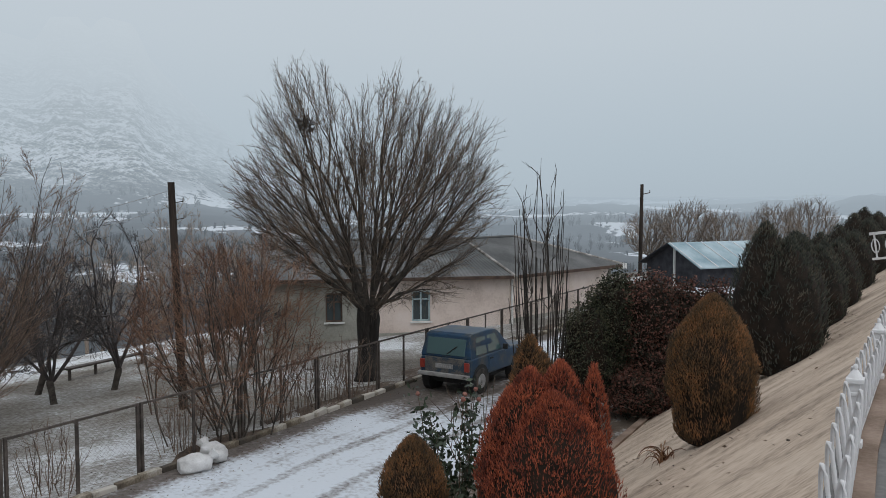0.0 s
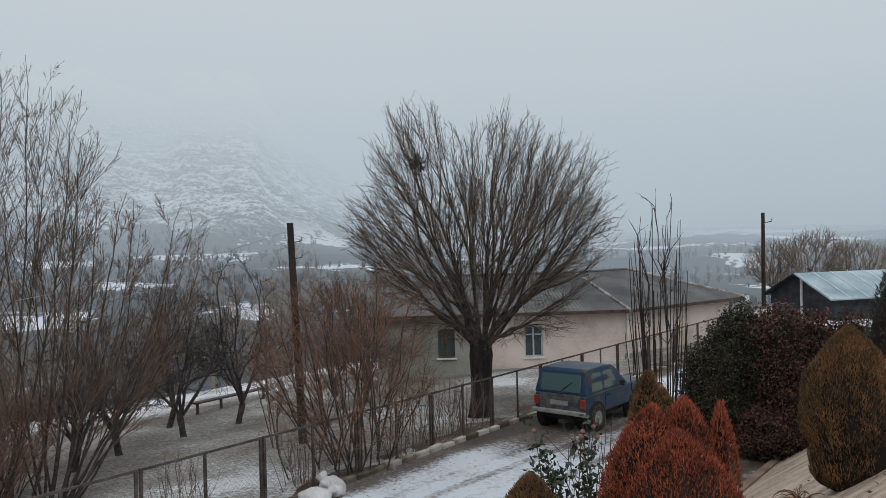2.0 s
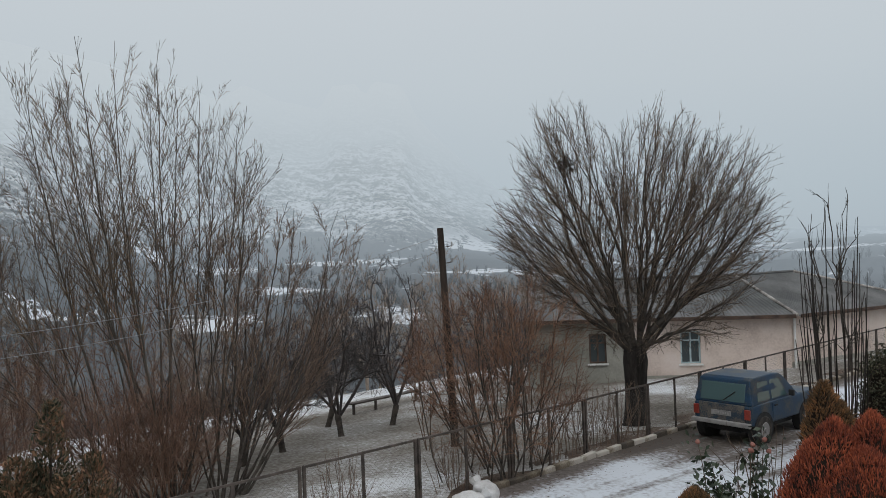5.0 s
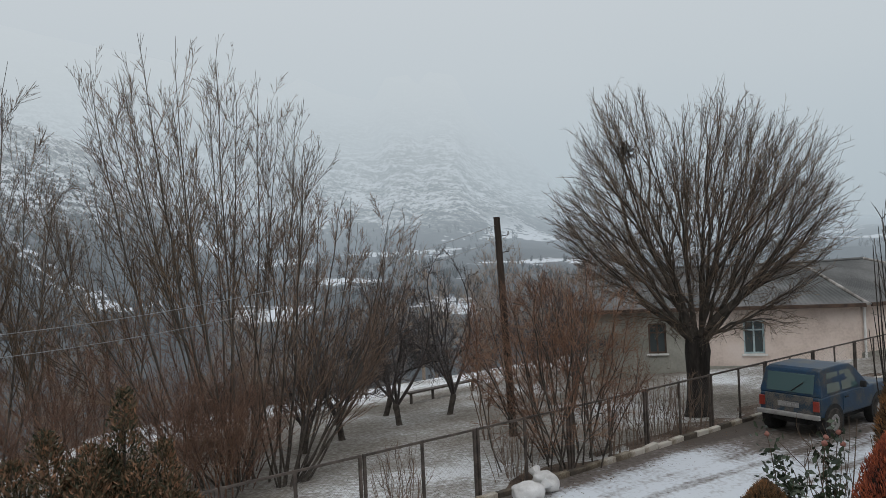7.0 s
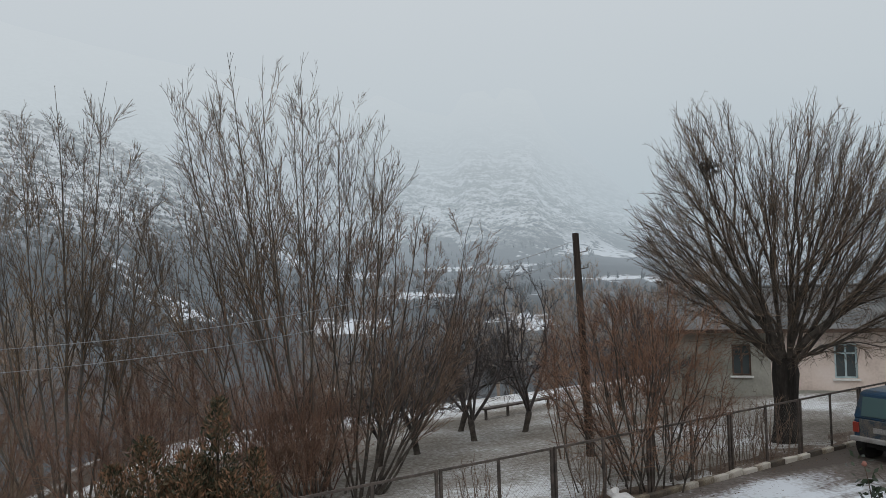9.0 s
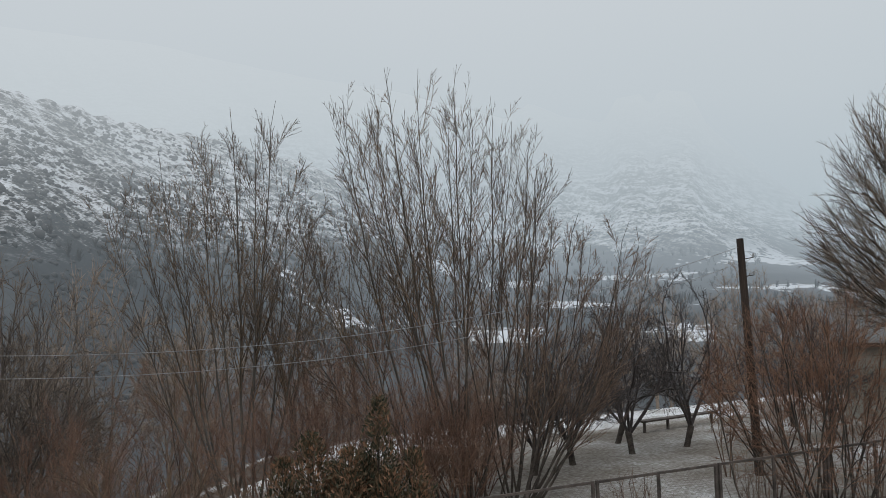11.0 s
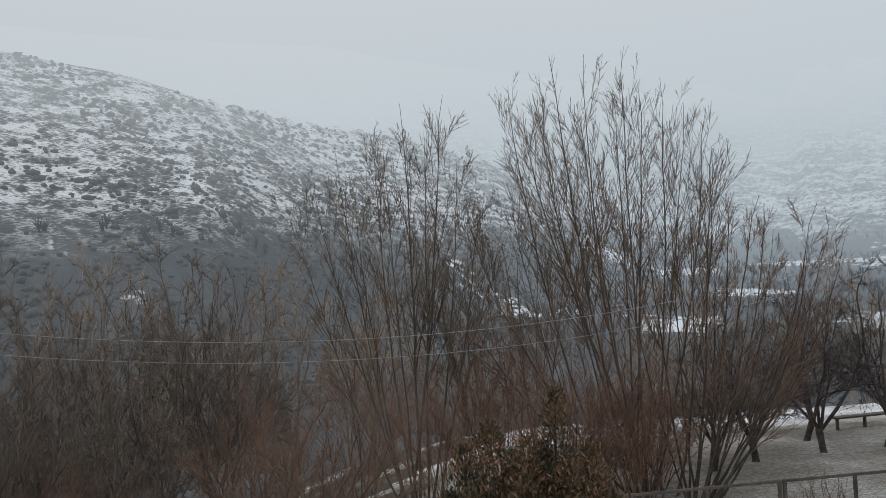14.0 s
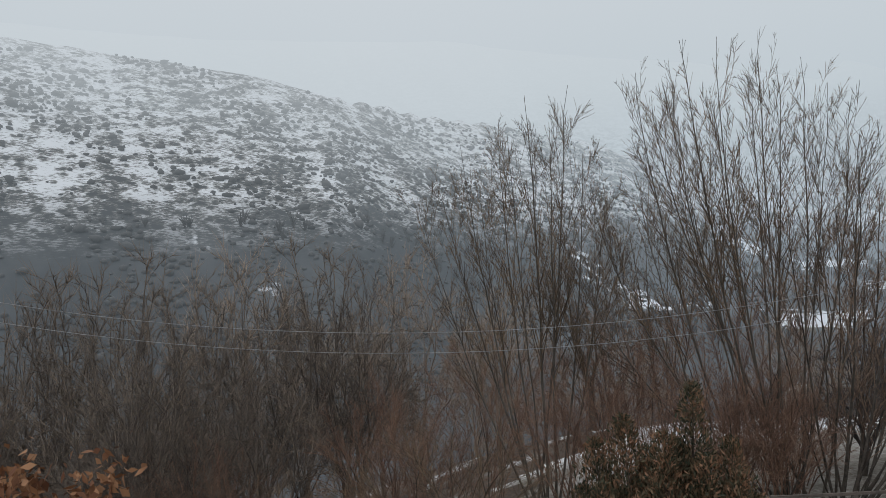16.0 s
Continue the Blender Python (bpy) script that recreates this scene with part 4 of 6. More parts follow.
stemmed("willow_clump", clump_b, 12, "slender bare willow clump on the bank", 54,
        off(clump_b, [(-3.0, 6.9), (-2.5, 7.4), (-1.9, 8.4), (-1.5, 7.7), (-1.0, 8.9), (-0.6, 8.2), (-0.15, 9.2), (0.4, 8.4), (0.95, 9.5), (1.3, 7.9), (1.7, 7.0)]), 0.9, 0.042, TALLS, (26, 7, 2), 25, 0.27, 0.25, 0.34, foot=0.5, least=0.0038)
clump_c = on_ground(-20.5, 20.0)
stemmed("willow_clump", clump_c, 16, "thin bare willow clump behind the orchard", 46,
        off(clump_c, [(-1.6, 5.6), (-0.8, 6.6), (-0.2, 6.1), (0.4, 7.0), (1.0, 6.0), (1.7, 6.4)]), 0.8, 0.045, TALLS, (18, 5, 2))
clump_d = on_ground(-10.9, 15.55)
stemmed("leaning_willow", clump_d, 61, "dense red-brown leaning willow shrub behind the fence", 36,
        off(clump_d, [(-1.2, 5.4), (-0.7, 5.9), (-0.2, 6.3), (0.2, 5.8), (0.6, 6.6), (0.9, 6.0), (1.3, 6.6), (1.6, 6.3), (1.9, 5.6), (2.2, 6.4), (2.5, 5.4), (2.8, 6.1), (3.3, 6.1), (3.6, 5.4), (3.5, 4.9), (2.3, 5.0), (1.5, 4.8), (0.8, 4.9)]), 1.1, 0.036, TWIGGY, (20, 8, 3), 27, 0.25, 0.34, 0.2, 0.2, least=0.0036)
for i, (x, y, h, w_, lab) in enumerate((
        (-13.4, 15.0, 5.2, 2.4, "dense red-brown bare shrub on the bank"),
        (-17.0, 14.4, 5.0, 2.4, "spreading red-brown bare shrub on the bank"),
        (-19.5, 9.0, 5.0, 2.4, "spreading red-brown bare shrub on the bank"),
        (-16.8, 8.8, 3.6, 2.2, "low spreading red-brown bare shrub on the bank"),
        (-22.5, 5.0, 5.2, 2.6, "spreading red-brown bare shrub on the bank"),
        (-21.5, 13.5, 5.6, 2.6, "spreading red-brown bare shrub on the bank"),
        (-20.0, 2.6, 4.2, 2.4, "low spreading red-brown bare shrub on the bank"),
        (-25.0, 0.5, 5.6, 2.8, "spreading red-brown bare shrub on the bank"),
        (-11.6, 14.0, 3.0, 1.7, "low spreading red-brown bare shrub on the bank"),
        (-11.9, 15.0, 2.4, 1.5, "low spreading red-brown bare shrub on the bank"),
        (-13.0, 16.6, 3.0, 1.7, "low spreading red-brown bare shrub on the bank"),
        (-12.6, 13.6, 3.0, 1.7, "low spreading red-brown bare shrub on the bank"),
        (-14.6, 11.4, 3.4, 2.0, "low spreading red-brown bare shrub on the bank"),
        (-15.2, 13.6, 4.2, 2.2, "low spreading red-brown bare shrub on the bank"))):
    bare_bush("shrub", on_ground(x, y), 60 + i, lab, h, w_, 260, 11, RUSSET, "bank shrubs", lift=0.12, keep=0.8, shake=0.18, tip=0.0042, power=0.46, thick=0.02, twig=(3, 0.42, 3), sub=(1, 0.22), out=0.4, up=0.3, outer=2)
p = place(12.75, 13.05, -0.1)
bare_bush("shrub", p, 14, "red-brown bare shrub growing beside the fence", 4.6, 2.35, 900, 26, FENCESHRUB, foot=1.15, lift=0.08, keep=0.8, shake=0.18, tip=0.0043, power=0.45, thick=0.011, twig=(3, 0.34, 3), sub=(2, 0.2), out=0.4, up=0.25, outer=2, low=0.06)
for i, (s, q, h) in enumerate(((15.3, 12.8, 1.9), (16.3, 12.75, 1.7), (14.2, 12.7, 2.0), (11.2, 12.8, 1.5), (8.4, 12.9, 1.3), (17.2, 12.8, 1.5))):
    stem_clump("fence_bush", place(s, q, -0.08), 80 + i, "thin bare stems along the foot of the fence", h, 12, 20, 0.5, SHRUB, 110, 0.65, category="shrub", group="fence bushes", twig=(2, 0.14, 3), tip=0.0035, most=0.012)

ARCH = (M_TALLTWIG, M_TALLTWIG, M_TALLTWIG)
for i, (x, y) in enumerate(((-13.8, 7.9), (-15.6, 5.6))):
    bare_bush("arching_shrub", on_ground(x, y), 70 + i, "pale arching bare shrub low on the bank", 3.3, 2.9, 150, 10, (M_TALLTWIG, M_TALLTWIG), "arching shrubs", lift=-0.04, keep=0.95, tip=0.005, power=0.42, thick=0.016, twig=(2, 0.5, 3), sub=(1, 0.25), up=0.1, outer=2)
stem_clump("sapling", on_ground(-7.6, 20.3), 75, "thin leaning bare sapling in the orchard", 2.3, 2, 9, 0.05, SHRUB, 40, 0.5, most=0.03, low=0.5, tip=0.006)

DARK = (M_LIMB, M_DARKTWIG, M_DARKTWIG)
for i, (x, y, h) in enumerate(((-10.57, 24.8, 5.7), (-11.5, 22.96, 4.8), (-12.99, 24.76, 5.2), (-12.25, 20.57, 4.2), (-12.6, 18.9, 3.6), (-8.6, 30.0, 4.8), (-6.9, 27.5, 4.0))):
    forked_tree("fruit_tree", on_ground(x, y), 30 + i, "small dark bare fruit tree in the frosty orchard", "tree", 0.7, 0.1,
                [((0, 0, h * 0.66), (h * 0.27, h * 0.27, h * 0.33)), ((h * 0.12, 0, h * 0.45), (h * 0.36, h * 0.32, h * 0.18)), ((-h * 0.12, 0.2, h * 0.42), (h * 0.34, h * 0.3, h * 0.16))], 270, 5, DARK, "orchard trees", ((-1) ** i * 0.2, 0.05), head=0.05,
                keep=0.55, lift=0.1, shake=0.2, tip=0.0068, power=0.49, thick=0.024, twig=(3, 0.4, 3), sub=(1, 0.2), out=0.4, up=0.25, outer=2)

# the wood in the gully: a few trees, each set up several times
# two kinds carry haze in their twig colour, the two nearer ones less
HAZEWOODS, NEARWOODS = (M_HAZEWOOD, M_HAZEWOOD, M_HAZEWOOD), (M_NEARWOOD, M_NEARWOOD, M_NEARWOOD)
kinds = [forked_tree("gully_tree", on_ground(x, y), 50 + i, "bare grey-brown tree in the wooded gully", "tree", 2.2, 0.16, [((0, 0, h * 0.62), (w_, w_, h * 0.36)), ((w_ * 0.4, 0.2, h * 0.42), (w_ * 0.9, w_ * 0.9, h * 0.24)), ((-w_ * 0.4, -0.2, h * 0.5), (w_ * 0.8, w_ * 0.9, h * 0.3))], 210, 7, HAZEWOODS if i < 2 else NEARWOODS, "gully wood",
                     lift=0.15, keep=0.75, shake=0.18, tip=0.0098, power=0.42, thick=0.07, twig=(2, 0.85, 2), sub=(0, 0), out=0.4, up=0.4, outer=2)
         for i, (x, y, h, w_) in enumerate(((-30, 8, 13.0, 3.4), (-33, 17, 11.5, 3.0), (-31, 1, 13.5, 3.6), (-29, 24, 10.5, 3.0)))]
rng = np.random.default_rng(5)
spots = []
while len(spots) < 34:
    az, r = rng.uniform(16, 110), rng.uniform(25, 60)
    g = ground_z(-math.sin(radians(az)) * r, math.cos(radians(az)) * r)
    if g < -2.4 and not (az < 55 and rng.uniform() < 0.35):
        spots.append((az, r, rng.uniform(0.6, 0.82) if az < 66 else rng.uniform(0.72, 0.9)))
for k in range(20):
    az, r = 68 + 2.3 * k + rng.normal(0, 0.8), rng.uniform(27, 36)
    g = ground_z(-math.sin(radians(az)) * r, math.cos(radians(az)) * r)
    spots.append((az, r, (rng.uniform(4.8, 7.6) - g) / 13.5))
tall = spots[-20:]
for k in range(9):
    spots.append((74 + 4.5 * k + rng.normal(0, 0.8), rng.uniform(23, 28), rng.uniform(0.5, 0.62)))
for k in range(17):
    spots.append((10 + 2.1 * k + rng.normal(0, 0.8), rng.uniform(44, 62), rng.uniform(0.5, 0.66)))
for az, r, sc in spots:
    x, y = -math.sin(radians(az)) * r, math.cos(radians(az)) * r
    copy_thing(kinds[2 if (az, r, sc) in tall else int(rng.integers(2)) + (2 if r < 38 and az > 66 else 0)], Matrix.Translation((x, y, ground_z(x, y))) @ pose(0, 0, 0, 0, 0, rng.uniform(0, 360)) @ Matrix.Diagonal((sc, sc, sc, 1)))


# ---- evergreen bushes ----
M_RED = surface("bronzed_thuja", [(0.2, (0.045, 0.011, 0.007)), (0.5, (0.19, 0.042, 0.02)), (0.8, (0.42, 0.11, 0.046))], 5, 30, 0.8, 0, island=0.4)
M_OLIVE = surface("olive_thuja", [(0.2, (0.026, 0.02, 0.011)), (0.5, (0.105, 0.058, 0.025)), (0.8, (0.27, 0.122, 0.046))], 4, 30, 0.8, 0, island=0.4)
M_DARKGREEN = surface("dark_thuja", [(0.2, (0.016, 0.020, 0.016)), (0.5, (0.042, 0.046, 0.035)), (0.8, (0.095, 0.078, 0.055))], 3, 30, 0.8, 0, island=0.4)
M_JUNIPER = surface("juniper_needle", [(0.2, (0.03, 0.036, 0.022)), (0.5, (0.10, 0.08, 0.048)), (0.8, (0.28, 0.15, 0.09))], 4, 30, 0.8, 0, island=0.6)
M_HOLLY = surface("dull_shrub_leaf", [(0.2, (0.022, 0.024, 0.017)), (0.42, (0.07, 0.055, 0.043)), (0.6, (0.13, 0.055, 0.042)), (0.9, (0.20, 0.10, 0.078))], 1.6, 20, 0.75, 0, island=0.7, spec=0.15)
M_LEAFGREEN = surface("dull_green_leaf", [(0.2, (0.018, 0.024, 0.015)), (0.5, (0.05, 0.055, 0.035)), (0.85, (0.11, 0.10, 0.065))], 1.6, 20, 0.75, 0, island=0.7, spec=0.15)
# shade inside the foliage, put into the near-black colour of a solid core
M_SHADECORE = surface("bush_inside_shade", [(0.3, (0.01, 0.008, 0.006)), (0.7, (0.03, 0.02, 0.014))], 6, 40, 0.95, 0.4)


def thuja(name, at, h, w, seed, material, label, count=7000, tips=((0, 0, 1.0),), fat=0.42, size=0.13, group="", category="bush", tilt=0.4, slim=0.15, mess=0.22, core=0.84):
    """An egg of upswept sprays round a near-black core that stands in for inner shade. tips: side shift and height of
    each point, in widths and heights.
    """
    rng = np.random.default_rng(seed)
    tips = [(*q, 1 if len(tips) == 1 else 0.78)[:4] for q in tips]
    root = thing(name, Matrix.Translation(at), label, category, group)
    prof = lambda t: np.sin(np.pi * np.clip(t, 0, 1) ** 0.62) ** 0.62 if fat is None else np.clip(np.where(t < fat, 0.72 + 0.28 * np.sin(t / fat * np.pi / 2), np.cos((t - fat) / (1 - fat) * np.pi / 2) ** 0.72), 0.02, 1)
    vs, fs = [], []
    for tx, ty, th, tw in tips:
        ww = w * tw
        rings, seg = 14, 18
        base = len(vs)
        for i in range(rings):
            t = i / (rings - 1)
            r = prof(np.array(t)) * ww / 2 * core * (0.5 if tw < 0.4 else 1)
            for j in range(seg):
                a = j / seg * 2 * math.pi
                k = r * (1 + 0.16 * noise.noise(Vector((math.cos(a) * 2, math.sin(a) * 2, t * 5 + seed))))
                vs.append((tx * w + math.cos(a) * k, ty * w + math.sin(a) * k, t * h * th * (core + 0.11)))
        for i in range(rings - 1):
            for j in range(seg):
                fs.append((base + i * seg + j, base + i * seg + (j + 1) % seg, base + (i + 1) * seg + (j + 1) % seg, base + (i + 1) * seg + j))
    arrays("core", vs, fs, M_SHADECORE, root, smooth=True)
    # sprays
    b = int(count * 1.45)
    size = size * 0.72
    share = np.array([q[3] ** 1.3 for q in tips])
    pick = rng.choice(len(tips), b, p=share / share.sum())
    tip = np.array(tips)[pick]
    t = rng.uniform(0, 1, b) ** 0.9
    a = rng.uniform(0, 2 * np.pi, b)
    ww = w * tip[:, 3]
    lump = np.array([noise.noise(Vector((math.cos(q) * 2.4, math.sin(q) * 2.4, z * 6 + seed))) for q, z in zip(a, t)])
    r = prof(t) * ww / 2 * (0.9 + 0.2 * lump) * rng.uniform(0.82, 1.02, b)
    pos = np.stack([tip[:, 0] * w + np.cos(a) * r, tip[:, 1] * w + np.sin(a) * r, t * h * tip[:, 2] * 0.96 + 0.02], 1)
    out = np.stack([np.cos(a) * tilt, np.sin(a) * tilt, np.ones(b)], 1) + rng.normal(0, mess, (b, 3))
    ln = size * rng.uniform(0.6, 1.5, b)
    p = run_paths(rng, pos, out, ln, 2, 0.05, 0.12)
    v, f = spikes(p, ln[:, None] * slim)
    arrays("foliage", v, f, material, root, kind="stuff")
    return root


def at_slope(s, q):
    p = place(s, q)
    return Vector((p.x, p.y, ground_z(p.x, p.y) - 0.04))


thuja("thuja_bush", on_ground(1.13, 8.6, -0.05), 2.24, 1.74, 1, M_RED, "bronze-red winter thuja bush on the slope", 32000, ((-0.1, 0, 0.97, 0.66), (0.1, 0.03, 1.0, 0.58), (-0.22, 0.0, 0.86, 0.5), (0.31, 0.0, 0.985, 0.28), (0.03, -0.1, 0.86, 0.95)), 0.42, 0.068, tilt=0.3, slim=0.13, mess=0.2)
thuja("thuja_bush", at_slope(10.35, 2.0), 1.92, 1.22, 2, M_OLIVE, "egg-shaped olive-brown thuja bush on the slope", 23000, size=0.064, tilt=0.35, slim=0.12, mess=0.2)
thuja("thuja_bush", at_slope(8.7, 5.5), 2.0, 0.95, 3, M_OLIVE, "small rounded olive-brown thuja beside the road", 10000, fat=0.62, size=0.072, tilt=0.35, slim=0.12)
for i, (s, q, h, w) in enumerate(((14.9, 1.75, 2.7, 1.65), (16.9, 1.95, 2.4, 1.5), (19.2, 1.6, 2.3, 1.55), (22.3, 1.45, 2.2, 1.6), (27, 1.3, 2.3, 1.7), (33, 1.1, 2.6, 1.9), (42, 1.0, 2.9, 2.2))):
    thuja("thuja_tree", at_slope(s, q), h, w, 10 + i, M_DARKGREEN, "dark green thuja in the row on the slope", 6500 if i < 3 else 3000, ((-0.15, 0, 1.0), (0.2, 0.1, 0.93), (0.0, -0.2, 0.9)), group="thuja row", size=0.11 if i < 3 else 0.13, slim=0.13, mess=0.36)


def leaf_cloud(root, name, centres, size, material, seed, per, spread):
    """Small folded leaves strewn round the centres."""
    rng = np.random.default_rng(seed)
    c = np.repeat(np.asarray(centres), per, 0)
    b = len(c)
    c = c + rng.normal(0, spread, (b, 3))
    a = unit(rng.normal(0, 1, (b, 3)))
    w = unit(np.cross(a, rng.normal(0, 1, (b, 3))))
    nrm = np.cross(a, w)
    s = size * rng.uniform(0.6, 1.3, (b, 1))
    v = np.stack([c - a * s, c + w * s * 0.5 - a * s * 0.1 + nrm * s * 0.12, c + a * s, c - w * s * 0.5 - a * s * 0.1 + nrm * s * 0.12], 1).reshape(-1, 3)
    return arrays(name, v, np.arange(b * 4).reshape(-1, 4), material, root, kind="stuff")


def leafy_shrub(name, at, lobes, seed, material, label, count, size=0.038, category="shrub"):
    """A broadleaf evergreen: stems and leaves on the shell of several lobes (centre, radii)."""
    rng = np.random.default_rng(seed)
    root = thing(name, Matrix.Translation(at), label, category)
    cs = []
    for c, r in lobes:
        d = unit(rng.normal(0, 1, (count // len(lobes), 3)))
        k = 0.8 + 0.25 * np.array([noise.noise(Vector(q) * 2.3 + Vector((seed, 0, 0))) for q in d])
        cs.append(np.array(c) + d * np.array(r) * (k * rng.uniform(0.72, 1.05, len(k)))[:, None])
        bm = bmesh.new()
        bmesh.ops.create_icosphere(bm, subdivisions=3, radius=1.0)
        for v in bm.verts:
            u = 0.74 * (0.85 + 0.25 * noise.noise(v.co * 2.3 + Vector((seed, 0, 0))))
            v.co = Vector(c) + Vector((v.co.x * r[0], v.co.y * r[1], v.co.z * r[2])) * u
        # near-black filling in place of the shade behind the leaves
        part("core", bm, M_SHADECORE, root)
    cs = np.concatenate(cs)
    cs = cs[cs[:, 2] > 0.05]
    leaf_cloud(root, "foliage", cs, size, material, seed, 3, size * 1.6)
    st = np.zeros((len(lobes) * 2, 3))
    en = np.repeat(np.array([c for c, r in lobes]), 2, 0) + rng.normal(0, 0.3, (len(lobes) * 2, 3))
    pth = np.stack([st, st * 0.5 + en * 0.5 + rng.normal(0, 0.1, st.shape), en], 1)
    for i in range(len(pth)):
        v, f = tubes([(pth[i:i + 1], np.array([[0.035, 0.028, 0.015]]))], 5)
        arrays("stem", v, f, M_PINETWIG, root)
    return root


leafy_shrub("evergreen_shrub", place(18.4, 5.95, 0), [((-0.5, 0, 1.5), (0.95, 0.9, 1.65)), ((0.2, 0.3, 2.2), (0.9, 0.9, 1.55))], 20, M_LEAFGREEN, "large dull dark green evergreen shrub beside the road", 7000, 0.034)
leafy_shrub("red_leaved_shrub", place(18.7, 5.4, 0), [((0.35, 0.1, 2.2), (0.95, 1.0, 1.5)), ((0.6, -0.2, 1.0), (1.1, 1.0, 1.1)), ((1.2, 0.4, 2.0), (0.8, 0.9, 1.5)), ((0.1, -0.5, 0.6), (1.1, 0.9, 0.75)), ((1.5, -0.2, 0.8), (0.8, 0.9, 0.9)), ((2.1, 0.5, 1.9), (0.8, 0.9, 1.6))], 24, M_HOLLY, "dense evergreen shrub with many dull red dead leaves", 18000)
leafy_shrub("evergreen_shrub", place(21.5, 6.3, 0), [((0, 0, 1.2), (0.9, 0.9, 1.2)), ((-0.6, 0.1, 0.9), (0.8, 0.8, 0.9))], 22, M_HOLLY, "low dark evergreen shrub behind the larger one", 3000)


def juniper(name, at, turn, plumes, seed, material, label, category="bush"):
    """Many soft plumes of tiny needles round a few stems. plumes: side, depth, tip height, length, radius."""
    rng = np.random.default_rng(seed)
    root = thing(name, Matrix.Translation(at) @ pose(0, 0, 0, 0, 0, turn), label, category)
    for x, y, z, ln, r in plumes:
        n = int(4200 * ln * (r / 0.2))
        t = rng.uniform(0, 1, n) ** 1.2
        a = rng.uniform(0, 2 * np.pi, n)
        lump = np.array([noise.noise(Vector((math.cos(q) * 1.5 + x * 9, math.sin(q) * 1.5, w * 5 * ln + seed))) for q, w in zip(a, t)])
        rr = r * (1 - t) ** 0.6 * (0.8 + 0.8 * lump) * rng.uniform(0.25, 1.25, n) + 0.03 * rng.uniform(0, 1, n)
        c = np.stack([x + np.cos(a) * rr + (1 - t) * -0.25 * x * ln, y + np.sin(a) * rr + (1 - t) * -0.25 * y * ln, z - ln + ln * t], 1)
        u = unit(np.stack([np.cos(a) * 0.55, np.sin(a) * 0.55, np.ones(n)], 1) + rng.normal(0, 0.5, (n, 3)))
        w = unit(np.cross(u, rng.normal(0, 1, (n, 3))))
        s = rng.uniform(0.006, 0.02, (n, 1))
        v = np.stack([c - u * s, c + w * s * 0.34, c + u * s * 1.2, c - w * s * 0.34], 1).reshape(-1, 3)
        arrays("foliage", v, np.arange(n * 4).reshape(-1, 4), material, root, kind="stuff")
        pth = np.array([[[x * 0.25, y * 0.25, -0.1], [x * 0.6, y * 0.6, z * 0.5], [x * (1 - 0.2 * ln), y * (1 - 0.2 * ln), z - ln * 0.8], [x, y, z - 0.06]]])
        v, f = tubes([(pth, np.array([[0.03, 0.02, 0.009, 0.003]]))], 5)
        arrays("stem", v, f, M_PINETWIG, root)
    return root


rngj = np.random.default_rng(77)
plumes = [(0.17, 0.0, 3.98, 0.75, 0.17), (-0.2, 0.05, 3.80, 0.7, 0.2), (-0.36, 0.12, 3.66, 0.7, 0.2), (0.0, -0.1, 3.74, 0.7, 0.2), (0.36, 0.05, 3.68, 0.7, 0.2)]
for k in range(34):
    a, d = k * 2.4, 0.60 * math.sqrt((k + 0.5) / 34)
    plumes.append((math.cos(a) * d, math.sin(a) * d * 0.9, 3.66 - 0.9 * d ** 1.4 + rngj.uniform(-0.16, 0.1), rngj.uniform(0.6, 0.9), rngj.uniform(0.17, 0.26)))
juniper("juniper_bush", on_ground(-3.4, 3.07), 48, plumes, 21, M_JUNIPER, "tall shaggy brown-green juniper below the terrace")

# ---- fence ----
M_RUST = surface("rusty_iron", [(0.3, (0.05, 0.043, 0.039)), (0.7, (0.14, 0.115, 0.10))], 5, 50, 0.8, 0.3, metal=0.3)
M_WIRE = surface("fence_wire", [(0.3, (0.08, 0.075, 0.07)), (0.7, (0.18, 0.17, 0.16))], 5, 50, 0.6, 0, metal=0.6)
M_KERB = surface("kerb_stone", [(0.2, (0.07, 0.06, 0.05)), (0.42, (0.15, 0.122, 0.09)), (0.55, (0.27, 0.235, 0.185)), (0.75, (0.48, 0.45, 0.405))], 2.5, 30, 0.9, 0.5, vary=0.7)
FENCE_Q, TOP = 11.92 * 1.03, 1.35
fence = thing("fence", Matrix.Identity(4), "rusty iron post fence with sagging chain-link mesh", "fence")
for i in range(20):
    s = 9.79 + 2.62 * (i - 6)
    p = place(s, FENCE_Q)
    m = Matrix.Translation((p.x, p.y, 0)) @ pose(0, 0, 0, 0, 0, ROAD_TURN)
    for dx in (-0.045, 0.045):
        part("post", boxed(-0.025, 0.025, dx - 0.025, dx + 0.025, -0.2, TOP, m), M_RUST, fence)
    part("stake", boxed(-0.015, 0.015, 1.28, 1.34, -0.2, TOP, m), M_RUST, fence)
    part("rail", boxed(-0.02, 0.02, 0.06, 2.56, TOP - 0.045, TOP - 0.005, m), M_RUST, fence)
# chain-link as crossed wires
rngf = np.random.default_rng(3)
pitch = 0.09
k = int(54 / pitch)
a0 = np.arange(k) * pitch - 8
lines = []
for sgn in (1, -1):
    st = np.array([place(s - sgn * 0.6, FENCE_Q, 0.08) for s in a0])
    en = np.array([place(s + sgn * 0.6, FENCE_Q, TOP - 0.05) for s in a0])
    mid = (st + en) / 2
    lines.append(np.stack([st, mid, en], 1))
pp = np.concatenate(lines)
v, f = tubes([(pp, np.full(pp.shape[:2], 0.0014))], 3)
arrays("mesh_wire", v, f, M_WIRE, fence, kind="stuff")
